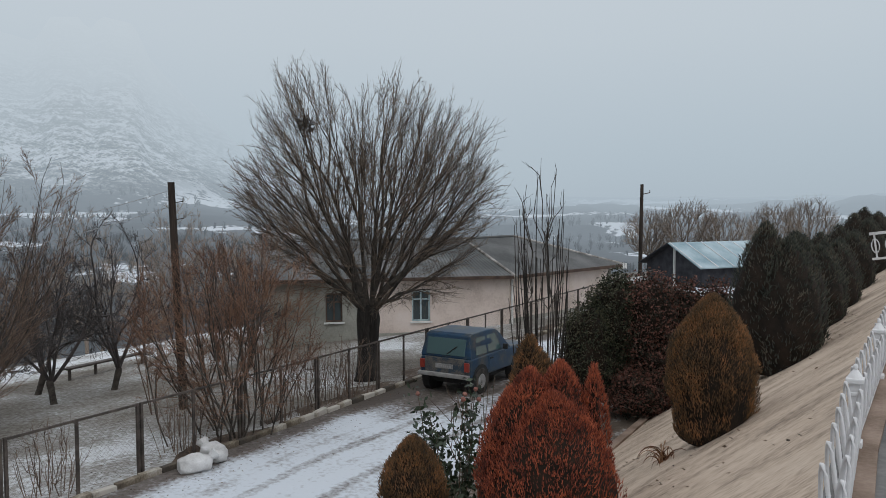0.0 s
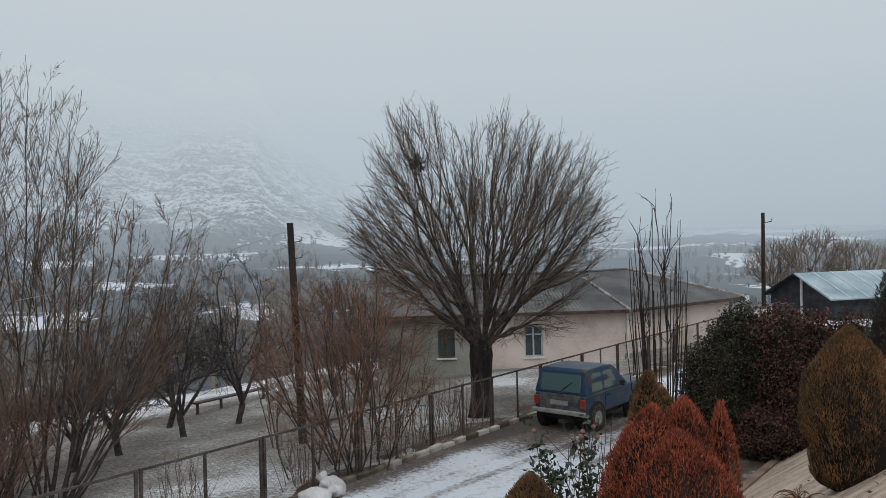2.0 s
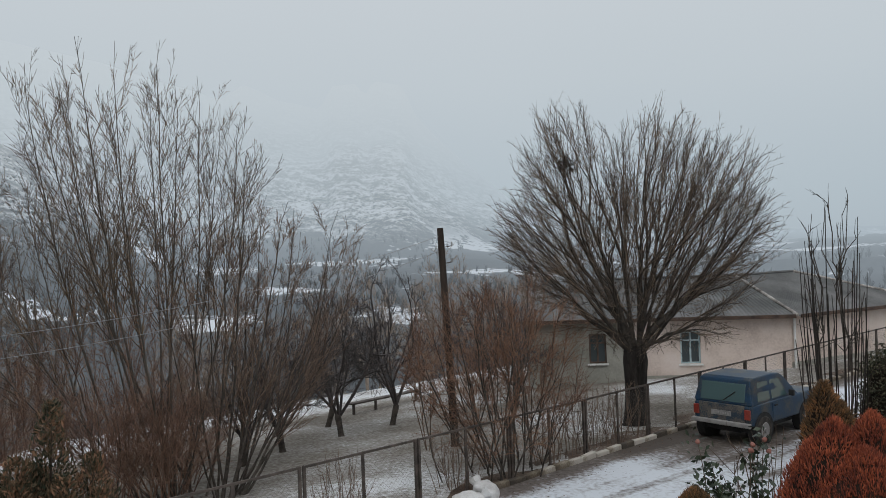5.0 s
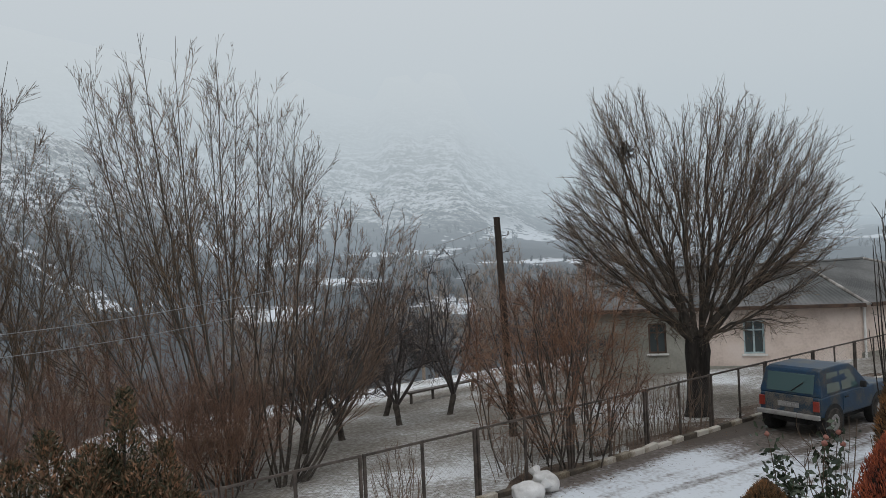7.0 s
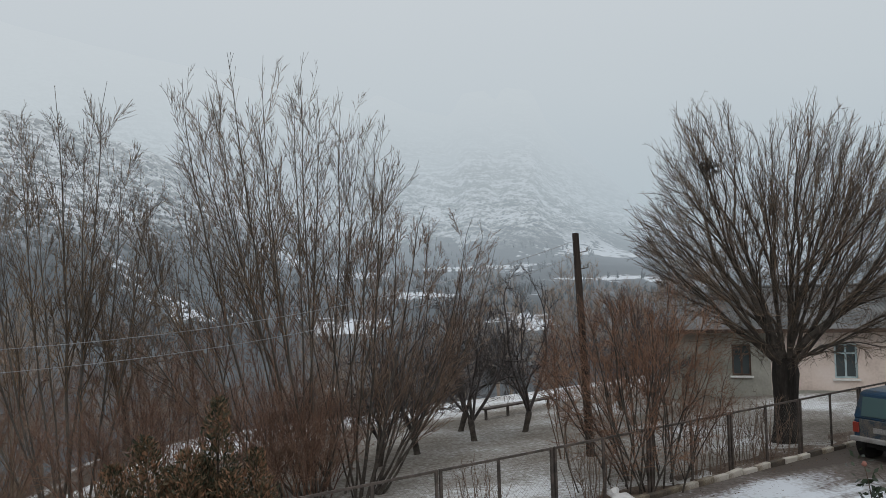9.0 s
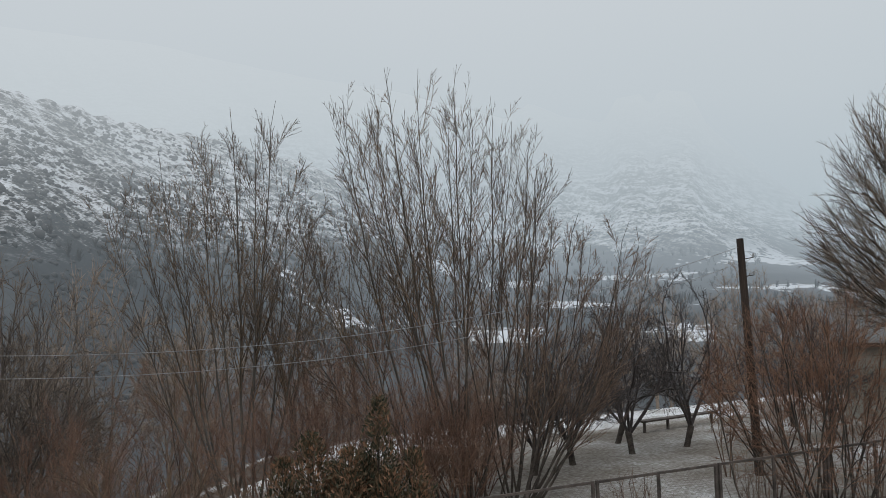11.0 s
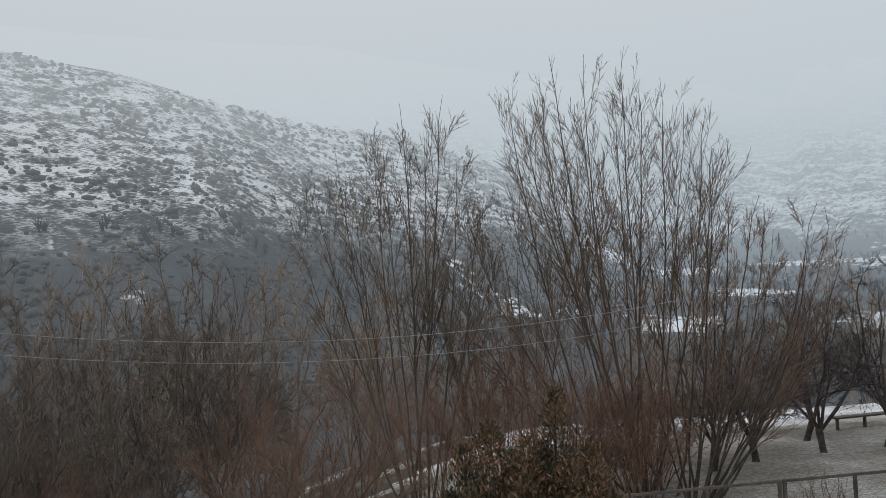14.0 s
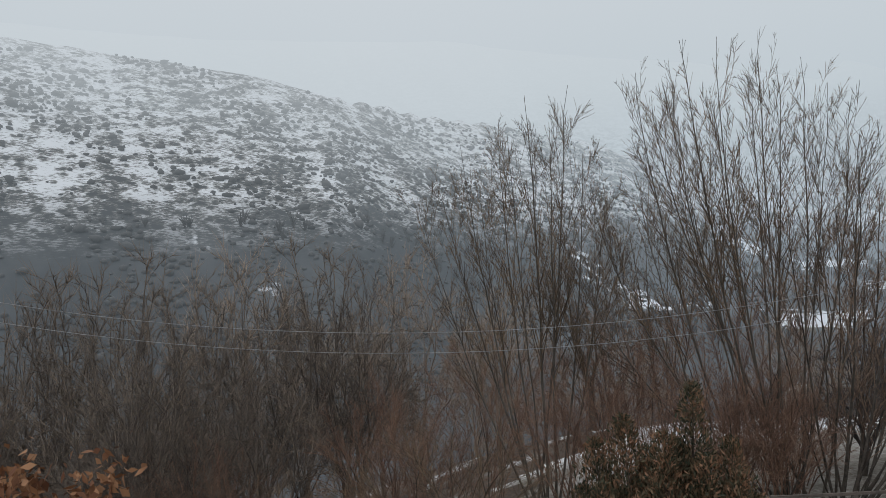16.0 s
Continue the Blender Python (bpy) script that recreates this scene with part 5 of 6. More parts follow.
kerb = thing("kerb", Matrix.Identity(4), "old kerb of pale and dark painted stone blocks", "kerb")
kerb["kind"] = "structure"
bmk = bmesh.new()
box(bmk, -0.07, 0.07, 0.01, 0.49, -0.1, 0.115, bevel=0.02)
kerb_mesh = bpy.data.meshes.new("kerb_block")
bmk.to_mesh(kerb_mesh)
bmk.free()
kerb_mesh.materials.append(M_KERB)
for i in range(100):
    ob = new("kerb_block", kerb_mesh)
    p = place(-8 + 0.5 * i, FENCE_Q - 0.3)
    ob.matrix_world = Matrix.Translation((p.x, p.y, rngf.uniform(-0.02, 0.02))) @ pose(0, 0, 0, rngf.normal(0, 2), rngf.normal(0, 2), ROAD_TURN + rngf.normal(0, 1.5))
    ob.parent = kerb

# ---- poles and wires ----
M_POLE = surface("pole_wood", [(0.3, (0.02, 0.015, 0.013)), (0.7, (0.065, 0.048, 0.038))], 3, 30, 0.9, 0.5, stretch=(1, 1, 0.15))
M_CABLE = surface("bare_cable", [(0.3, (0.22, 0.22, 0.22)), (0.7, (0.34, 0.34, 0.34))], 3, 30, 0.5, 0, metal=0.3)
pole = thing("utility_pole", Matrix.Translation((-6.95, 20.76, -0.4)), "dark weathered wooden power pole leaning slightly", "utility pole")
part("pole", rodded((0, 0, -0.2), (-0.22, 0, 6.1), 0.12, 0.09, 12), M_POLE, pole)
for z in (5.55, 5.1):
    part("bracket", rodded((-0.2 - 0.02, 0, z), (0.10, 0, z + 0.05), 0.012), M_RUST, pole)
    part("insulator", rodded((0.10, 0, z + 0.05), (0.10, 0, z + 0.15), 0.03, 0.02), M_CABLE, pole)
pole_b = thing("utility_pole", Matrix.Translation((15.6, 62, -1)), "grey concrete power pole behind the shed", "utility pole")
part("pole", rodded((0, 0, -0.2), (0.1, 0, 7.8), 0.17, 0.13, 10), M_POLE, pole_b)
part("arm", rodded((0.08, 0, 7.0), (0.75, 0, 7.15), 0.03), M_RUST, pole_b)
part("insulator", rodded((0.72, 0, 7.15), (0.72, 0, 7.35), 0.05, 0.03), M_CABLE, pole_b)
for dz in (0, -0.42):
    a = np.linspace(0, 1, 40)
    pts = np.stack([-7.15 - 16.85 * a, 20.76 - 28.76 * a, 5.5 + dz - 8.9 * a + 10.97 * a * a], 1)[None]
    v, f = tubes([(pts, np.full((1, 40), 0.0065))], 4)
    tagged(arrays("power_line", v, f, M_CABLE), "thin bare aluminium power line sagging from the pole", "cable", "power lines")

# ---- house ----
M_PLASTER = surface("pink_plaster", [(0.3, (0.50, 0.41, 0.36)), (0.5, (0.66, 0.56, 0.50)), (0.7, (0.71, 0.62, 0.57))], 0.8, 12, 0.9, 0.2)
M_GREYWALL = surface("grey_plaster", [(0.3, (0.22, 0.22, 0.19)), (0.7, (0.40, 0.39, 0.35))], 0.7, 12, 0.9, 0.2)
M_SLATE = surface("asbestos_roof", [(0.3, (0.085, 0.088, 0.088)), (0.7, (0.18, 0.18, 0.18))], 0.6, 12, 0.85, 0.2)
M_FRAME = surface("white_paint", [(0.3, (0.6, 0.6, 0.58)), (0.7, (0.78, 0.78, 0.77))], 3, 30, 0.6, 0.1)
M_BEAM = surface("eave_board", [(0.3, (0.05, 0.035, 0.03)), (0.7, (0.12, 0.08, 0.06))], 3, 30, 0.8, 0.2)


# ---- house: front wall facing the orchard, then a long wall that bends away ----
EAVE = 1.95
H_L, H_C, H_R = Vector((-7.6, 33.0, 0)), Vector((2.95, 35.1, 0)), Vector((8.9, 41.4, 0))
BACK = 7.5


def wall_frame(a, b):
    """A pose at a with x along the wall to b and y into the house."""
    d = (b - a).normalized()
    return Matrix.Translation(a) @ Matrix.Rotation(math.atan2(d.y, d.x), 4, "Z"), (b - a).length


def wall_with_holes(length, z0, z1, holes, thick=0.35):
    """Solid pieces of a wall round its window holes (x0, x1, z0, z1)."""
    bm = bmesh.new()
    xs = sorted({0.0, length, *[h[0] for h in holes], *[h[1] for h in holes]})
    for a, b in zip(xs, xs[1:]):
        hole = [h for h in holes if h[0] <= a + 1e-6 and h[1] >= b - 1e-6]
        if hole:
            box(bm, a, b, 0, thick, z0, hole[0][2])
            box(bm, a, b, 0, thick, hole[0][3], z1)
        else:
            box(bm, a, b, 0, thick, z0, z1)
    bmesh.ops.remove_doubles(bm, verts=bm.verts, dist=1e-4)
    return bm


M_GLASS = bpy.data.materials.new("window_glass")
M_GLASS.use_nodes = True
gb = M_GLASS.node_tree.nodes["Principled BSDF"]
gb.inputs["Base Color"].default_value = (0.05, 0.065, 0.07, 1)
gb.inputs["Roughness"].default_value = 0.06
gb.inputs["Specular IOR Level"].default_value = 0.6
M_BLUEFRAME = surface("pale_blue_paint", [(0.3, (0.30, 0.40, 0.43)), (0.7, (0.48, 0.58, 0.60))], 3, 30, 0.6, 0.1)
house = thing("house", Matrix.Identity(4), "low pink-plastered house with a grey corrugated hip roof", "house")


def ring_frame(x0, x1, z0, z1, t, y0, y1):
    """A rectangular frame in one piece."""
    bm = bmesh.new()
    loops = [[bm.verts.new((x, y, z)) for x, z in ((x0 + i, z0 + i), (x1 - i, z0 + i), (x1 - i, z1 - i), (x0 + i, z1 - i))] for y in (y0, y1) for i in (0, t)]
    a, b, c, d = loops
    for k in range(4):
        q = (k + 1) % 4
        for u, v in ((a, b), (d, c), (b, d), (c, a)):
            bm.faces.new((u[k], u[q], v[q], v[k]))
    bmesh.ops.recalc_face_normals(bm, faces=bm.faces)
    return bm


def window(m, x0, x1, z0, z1, frame_mat, parent):
    t = 0.07
    bm = ring_frame(x0, x1, z0, z1, t, 0.08, 0.16)
    bmesh.ops.transform(bm, matrix=m, verts=bm.verts)
    win = part("window", bm, frame_mat, parent)
    xm, zt = (x0 + x1) / 2, z1 - 0.36
    part("mullion", boxed(xm - 0.035, xm + 0.035, 0.085, 0.155, z0 + t, z1 - t, m), frame_mat, win)
    part("transom", boxed(x0 + t, xm - 0.035, 0.09, 0.15, zt - 0.06, zt, m), frame_mat, win)
    part("transom", boxed(xm + 0.035, x1 - t, 0.09, 0.15, zt - 0.06, zt, m), frame_mat, win)
    for a, b in ((x0 + t, xm - 0.035), (xm + 0.035, x1 - t)):
        part("pane", boxed(a, b, 0.115, 0.125, z0 + t, zt - 0.06, m), M_GLASS, win)
        part("pane", boxed(a, b, 0.115, 0.125, zt, z1 - t, m), M_GLASS, win)
    part("sill", boxed(x0 - 0.08, x1 + 0.08, -0.08, 0.1, z0 - 0.07, z0 - 0.005, m), M_FRAME, win)


mA, lenA = wall_frame(H_L, H_C)
mB, lenB = wall_frame(H_C, H_R)
SPLIT = 4.05
holesA = [(2.6, 3.32, 0.1, 1.35)]
holesB = [(3.1, 4.0, 0.1, 1.3)]
part("grey_wall", (lambda bm: (bmesh.ops.transform(bm, matrix=mA, verts=bm.verts), bm)[1])(wall_with_holes(SPLIT, -1.6, EAVE, holesA)), M_GREYWALL, house, "unpainted grey plaster wall end")
pink = wall_with_holes(lenA - SPLIT, -1.6, EAVE, [(2.3, 3.12, 0.02, 1.38)])
bmesh.ops.transform(pink, matrix=mA @ Matrix.Translation((SPLIT, 0, 0)), verts=pink.verts)
part("wall", pink, M_PLASTER, house)
pinkB = wall_with_holes(lenB, -1.6, EAVE, [])
bmesh.ops.transform(pinkB, matrix=mB, verts=pinkB.verts)
part("wall", pinkB, M_PLASTER, house)
part("plinth", boxed(SPLIT, lenA, -0.05, -0.003, -1.6, -0.45, mA), M_GREYWALL, house)
part("plinth", boxed(0.02, lenB, -0.05, -0.003, -1.6, 0.0, mB), M_GREYWALL, house)
window(mA, *holesA[0], M_BEAM, house)
window(mA @ Matrix.Translation((SPLIT, 0, 0)), 2.3, 3.12, 0.02, 1.38, M_BLUEFRAME, house)
# the outer ends and the back
for a, b in ((H_L + mA.to_3x3() @ Vector((0, BACK, 0)), H_L), (H_R, H_R + mB.to_3x3() @ Vector((0, BACK, 0)))):
    m_, n_ = wall_frame(a, b)
    part("wall", boxed(0, n_ - 0.001, 0.001, 0.35, -1.6, EAVE - 0.001, m_), M_GREYWALL, house)
part("eave_board", boxed(-0.5, lenA + 0.1, -0.5, -0.42, EAVE - 0.1, EAVE + 0.05, mA), M_BEAM, house)
part("eave_board", boxed(0.1, lenB + 0.5, -0.5, -0.42, EAVE - 0.1, EAVE + 0.05, mB), M_BEAM, house)
part("soffit", boxed(-0.5, lenA, -0.42, 0.1, EAVE + 0.0, EAVE + 0.03, mA), M_BEAM, house)
part("soffit", boxed(0.2, lenB + 0.5, -0.42, 0.1, EAVE + 0.002, EAVE + 0.032, mB), M_BEAM, house)
RIDGE = 3.45


def roof_plane(corners, waves, name, material, amp=0.025):
    """A corrugated sheet over a quad: corners eave a, eave b, ridge b, ridge a; the waves run from eave to ridge."""
    a, b, c, d = [Vector(p) for p in corners]
    n = waves * 4
    vs, fs = [], []
    up = (b - a).cross(d - a).normalized()
    for i in range(n + 1):
        t = i / n
        h = amp * math.sin(t * waves * 2 * math.pi)
        for k in range(7):
            f = k / 6
            lo, hi = a.lerp(b, t), d.lerp(c, t)
            lap = 0.012 * ((f * 3) % 1)
            vs.append(lo.lerp(hi, f) + up * (h + lap))
    for i in range(n):
        for k in range(6):
            q = i * 7 + k
            fs.append((q, q + 7, q + 8, q + 1))
    return arrays(name, [tuple(v) for v in vs], fs, material, house)


loc = lambda m, x, y, z: m @ Vector((x, y, z))


def meet(a, b, c, d):
    """Where the lines a-b and c-d cross in plan, at the height of a."""
    k = (b.x - a.x) * (d.y - c.y) - (b.y - a.y) * (d.x - c.x)
    t = ((c.x - a.x) * (d.y - c.y) - (c.y - a.y) * (d.x - c.x)) / k
    return a + (b - a) * t


eL, eR = loc(mA, -0.5, -0.5, EAVE), loc(mB, lenB + 0.5, -0.5, EAVE)
rL, rR = loc(mA, 3.2, 3.9, RIDGE), loc(mB, lenB - 3.4, 3.9, RIDGE)
# the hip over the bend of the front
eC = meet(eL, loc(mA, lenA, -0.5, EAVE), eR, loc(mB, 0, -0.5, EAVE))
rC = meet(rL, loc(mA, lenA, 3.9, RIDGE), rR, loc(mB, 0, 3.9, RIDGE))
eC2, rC2 = eC, rC
roof_plane((eL, eC, rC, rL), 62, "roof_sheet", M_SLATE)
roof_plane((eC2, eR, rR, rC2), 60, "roof_sheet", M_SLATE)
bR = loc(mB, lenB + 0.5, BACK + 0.5, EAVE)
roof_plane((eR, bR, rR + Vector((0.02, 0.02, 0)), rR), 40, "roof_sheet", M_SLATE)
bL = loc(mA, -0.5, BACK + 0.5, EAVE)
roof_plane((bL, eL, rL, rL - Vector((0.02, 0.02, 0))), 40, "roof_sheet", M_SLATE)
roof_plane((bR, bL, rL, rR), 70, "roof_sheet", M_SLATE)
M_CAP = surface("pale_ridge_cap", [(0.3, (0.12, 0.11, 0.10)), (0.52, (0.3, 0.28, 0.26)), (0.7, (0.5, 0.48, 0.46))], 2, 8, 0.9, 0.3)
for a, b, mat in ((eC, rC, M_CAP), (eR, rR, M_CAP), (rC2, rR, M_SLATE), (rL, rC, M_SLATE)):
    part("ridge_cap", rodded(a + Vector((0, 0, 0.03)), b + Vector((0, 0, 0.05)), 0.07, sides=8), mat, house)
part("downpipe", rodded(loc(mB, 0.12, -0.1, EAVE - 0.1), loc(mB, 0.12, -0.1, -0.6), 0.05), M_FRAME, house, "white downpipe")
part("eave_bracket", boxed(lenB + 0.3, lenB + 0.7, -0.52, -0.2, EAVE - 0.2, EAVE + 0.08, mB), M_FRAME, house)

# ---- shed beyond the house ----
M_TIN = surface("zinc_sheet", [(0.3, (0.22, 0.32, 0.37)), (0.7, (0.48, 0.58, 0.62))], 0.6, 10, 0.5, 0.1, metal=0.2)
M_DARKWALL = surface("dark_boarding", [(0.3, (0.02, 0.022, 0.028)), (0.7, (0.06, 0.06, 0.07))], 2, 20, 0.8, 0.2)
shed = thing("shed", Matrix.Translation((14.9, 50.6, 0)) @ pose(0, 0, 0, 0, 0, -66), "dark open-gabled shed with a frosted zinc roof", "shed")
bm = bmesh.new()
prism(bm, [(-2.6, -1), (2.6, -1), (2.6, 1.4), (0, 2.65), (-2.6, 1.4)], 6.0)
part("body", bm, M_DARKWALL, shed)
for sx in (-1, 1):
    bm = bmesh.new()
    prism(bm, [(0, 2.72), (sx * 3.0, 1.28), (sx * 3.0, 1.21), (0, 2.655)], 7.0, Matrix.Translation((0, -0.5, 0)))
    part("roof", bm, M_TIN if sx > 0 else M_DARKWALL, shed)
for k in range(6):
    bm = bmesh.new()
    prism(bm, [(0.02, 2.75), (3.0, 1.325), (3.0, 1.29), (0.02, 2.715)], 0.06, Matrix.Translation((0, -0.4 + k * 1.3, 0)))
    part("batten", bm, M_FRAME, shed)
part("gable_post", boxed(0.1, 0.22, -0.12, -0.02, -1, 2.5), M_FRAME, shed)

# ---- parked off-road car ----
M_PAINT = surface("dirty_blue_paint", [(0.30, (0.075, 0.07, 0.064)), (0.43, (0.03, 0.05, 0.07)), (0.52, (0.010, 0.036, 0.075)), (0.75, (0.014, 0.052, 0.105))], 2.2, 30, 0.42, 0.05, spec=0.4, grit=0.5)
M_MUD = surface("muddy_tailgate", [(0.34, (0.14, 0.125, 0.108)), (0.5, (0.085, 0.083, 0.08)), (0.62, (0.03, 0.048, 0.07))], 3.5, 30, 0.7, 0.05, grit=0.7)
M_RUBBER = surface("tyre_rubber", [(0.3, (0.018, 0.017, 0.016)), (0.7, (0.075, 0.066, 0.058))], 6, 50, 0.9, 0.3)
M_STEEL = surface("steel_rim", [(0.3, (0.2, 0.19, 0.18)), (0.7, (0.42, 0.41, 0.40))], 6, 50, 0.5, 0.1, metal=0.5)
M_BUMPER = surface("dull_aluminium", [(0.3, (0.26, 0.25, 0.24)), (0.7, (0.42, 0.41, 0.4))], 4, 40, 0.5, 0.1, metal=0.4)
M_LAMP = surface("tail_lamp", [(0.3, (0.16, 0.02, 0.015)), (0.7, (0.34, 0.05, 0.03))], 4, 40, 0.3, 0, spec=0.6)
M_BLACK = surface("black_plastic", [(0.3, (0.015, 0.015, 0.015)), (0.7, (0.035, 0.035, 0.035))], 6, 50, 0.7, 0.1)
M_PLATE = surface("plate_white", [(0.3, (0.2, 0.195, 0.19)), (0.7, (0.32, 0.31, 0.3))], 6, 50, 0.6, 0)
M_CARGLASS = bpy.data.materials.new("car_glass")
M_CARGLASS.use_nodes = True
cg = M_CARGLASS.node_tree.nodes["Principled BSDF"]
cg.inputs["Base Color"].default_value = (0.07, 0.12, 0.125, 1)
cg.inputs["Roughness"].default_value, cg.inputs["Specular IOR Level"].default_value = 0.1, 1.0

cp = place(18.05, 10.42)
car = thing("car", Matrix.Translation((cp.x, cp.y, 0)) @ pose(0, 0, 0, 0, 0, ROAD_TURN - 2), "muddy blue three-door off-road car parked by the kerb", "car")
# y runs forward from the rear, x to the car's right


def loft(sections, bevel=0.0):
    """A body from cross sections: y, half width at the foot, half width at the head, z0, z1."""
    bm = bmesh.new()
    rings = []
    for y, wa, wb, z0, z1 in sections:
        rings.append([bm.verts.new(c) for c in ((-wa, y, z0), (wa, y, z0), ((wa + wb) / 2 + 0.012, y, (z0 + z1) / 2), (wb, y, z1), (-wb, y, z1), (-(wa + wb) / 2 - 0.012, y, (z0 + z1) / 2))])
    for r, t in zip(rings, rings[1:]):
        for i in range(6):
            bm.faces.new((r[i], r[(i + 1) % 6], t[(i + 1) % 6], t[i]))
    bm.faces.new(rings[0][::-1])
    bm.faces.new(rings[-1])
    bmesh.ops.recalc_face_normals(bm, faces=bm.faces)
    if bevel:
        es = [e for e in bm.edges if e.calc_face_angle(0) > 0.5]
        bmesh.ops.bevel(bm, geom=es, offset=bevel, segments=3, affect="EDGES", profile=0.5)
    return bm


part("body", loft([(0.06, 0.78, 0.77, 0.48, 0.98), (0.9, 0.80, 0.79, 0.45, 1.0), (2.6, 0.80, 0.79, 0.45, 1.0), (3.55, 0.77, 0.74, 0.48, 0.97), (3.68, 0.73, 0.70, 0.5, 0.92)], 0.05), M_PAINT, car)
part("cabin", loft([(0.10, 0.77, 0.76, 0.97, 1.02), (0.23, 0.77, 0.69, 0.97, 1.58), (0.38, 0.77, 0.68, 0.97, 1.63), (1.3, 0.77, 0.68, 0.97, 1.645), (1.68, 0.77, 0.67, 0.97, 1.61), (1.84, 0.77, 0.68, 0.97, 1.53), (2.42, 0.76, 0.75, 0.97, 1.02)], 0.028), M_PAINT, car)
part("tailgate", boxed(-0.62, 0.62, 0.035, 0.075, 0.55, 0.99, bevel=0.02), M_MUD, car, "mud-streaked tailgate")
bm = boxed(-0.60, 0.60, 0, 0.02, 0, 0.46, bevel=0.008)
bmesh.ops.transform(bm, matrix=Matrix.Translation((0, 0.088, 1.05)) @ pose(0, 0, 0, -13), verts=bm.verts)
part("rear_window", bm, M_CARGLASS, car, "dark tinted rear window")
part("wiper", rodded((0.05, 0.08, 1.08), (0.34, 0.13, 1.30), 0.012), M_BLACK, car)
for sx in (-1, 1):
    tilt = pose(0, 0, 0, 0, -sx * 15.5, 0)
    for y0, y1 in ((0.42, 1.02), (1.10, 1.86)):
        bm = bmesh.new()
        top1 = y1 - (0.30 if y1 > 1.5 else 0.02)
        prism(bm, [(y0, 0.0), (y1, 0.0), (top1, 0.46), (y0 + (0.10 if y0 < 1 else 0.0), 0.46)], 0.014)
        bmesh.ops.transform(bm, matrix=Matrix.Translation((sx * 0.772, 0, 1.05)) @ pose(0, 0, 0, 0, -sx * 8.3, 0) @ Matrix(((0, -sx * 1.0, 0, 0), (1, 0, 0, 0), (0, 0, 1, 0), (0, 0, 0, 1))), verts=bm.verts)
        bmesh.ops.recalc_face_normals(bm, faces=bm.faces)
        part("side_window", bm, M_CARGLASS, car)
    part("tail_light", boxed(sx * 0.70 - 0.075, sx * 0.70 + 0.075, 0.02, 0.07, 0.66, 0.90, bevel=0.012), M_LAMP, car, "red tail light")
    part("mirror", boxed(sx * 0.88 - 0.07, sx * 0.88 + 0.07, 1.86, 1.94, 1.02, 1.17, bevel=0.02), M_BLACK, car)
    part("door", boxed(sx * 0.808 - 0.004, sx * 0.808 + 0.004, 1.06, 2.05, 0.56, 0.95, bevel=0.003), M_PAINT, car)
    part("door_handle", boxed(sx * 0.822 - 0.012, sx * 0.822 + 0.012, 1.14, 1.28, 0.86, 0.89), M_BLACK, car)
    for y in (0.62, 2.82):
        arch = bmesh.new()
        rod(arch, (sx * 0.60, y, 0.36), (sx * 0.815, y, 0.36), 0.43, sides=24)
        part("wheel_arch", arch, M_BLACK, car)
        bm = bmesh.new()
        rod(bm, (sx * 0.64, y, 0.34), (sx * 0.835, y, 0.34), 0.345, sides=32)
        bmesh.ops.bevel(bm, geom=[e for e in bm.edges if e.calc_face_angle(0) > 1], offset=0.035, segments=3, affect="EDGES", profile=0.5)
        tyre = part("wheel", bm, M_RUBBER, car, "muddy black tyre")
        bm = bmesh.new()
        rod(bm, (sx * 0.83, y, 0.34), (sx * 0.842, y, 0.34), 0.20, 0.19, sides=24)
        rod(bm, (sx * 0.838, y, 0.34), (sx * 0.862, y, 0.34), 0.07, 0.05, sides=16)
        part("rim", bm, M_STEEL, tyre)
part("rear_bumper", boxed(-0.80, 0.80, -0.06, 0.05, 0.47, 0.58, bevel=0.02), M_BUMPER, car, "dull metal bumper")
part("front_bumper", boxed(-0.78, 0.78, 3.66, 3.76, 0.47, 0.58, bevel=0.02), M_BUMPER, car)
plate = part("number_plate", boxed(-0.27, 0.27, 0.018, 0.034, 0.70, 0.82), M_PLATE, car, "dirty white number plate")
for k in range(7):
    part("plate_bar", boxed(-0.22 + 0.065 * k, -0.18 + 0.065 * k, 0.013, 0.0175, 0.735, 0.785), M_BUMPER, plate)
part("rear_silencer", rodded((-0.35, 0.3, 0.36), (0.35, 0.3, 0.36), 0.10, sides=12), M_BLACK, car)
part("underbody", boxed(-0.62, 0.62, 0.25, 3.4, 0.30, 0.47), M_BLACK, car)

# ---- terrace railing ----
M_WHITE = surface("railing_white", [(0.3, (0.62, 0.60, 0.60)), (0.7, (0.80, 0.79, 0.79))], 4, 40, 0.55, 0.1)
railing = thing("railing", Matrix.Identity(4), "low white cast railing of leaf-shaped balusters on the terrace edge", "railing")
RQ, RZ = 0.22, 3.3
M_EDGE = surface("edge_sandstone", [(0.3, (0.16, 0.11, 0.08)), (0.7, (0.32, 0.24, 0.19))], 2, 25, 0.9, 0.4)


def rail_m(s, q=RQ, z=RZ):
    bent = q < 1 and s >= 6.1
    p = place(s, q - 0.04 * (s - 6.1) * bent, z)
    return Matrix.Translation(p) @ pose(0, 0, 0, 0, 0, ROAD_TURN - 2.3 * bent)


def ring_tube(pts, r, sides=5):
    p = np.array(pts)[None]
    return tubes([(p, np.full(p.shape[:2], r))], sides)


def loop_pts(w, h, n=13):
    return [(0, w * math.sin(2 * math.pi * k / n) * (0.75 + 0.25 * math.cos(2 * math.pi * k / n)), h * (0.5 - 0.5 * math.cos(2 * math.pi * k / n))) for k in range(n + 1)]


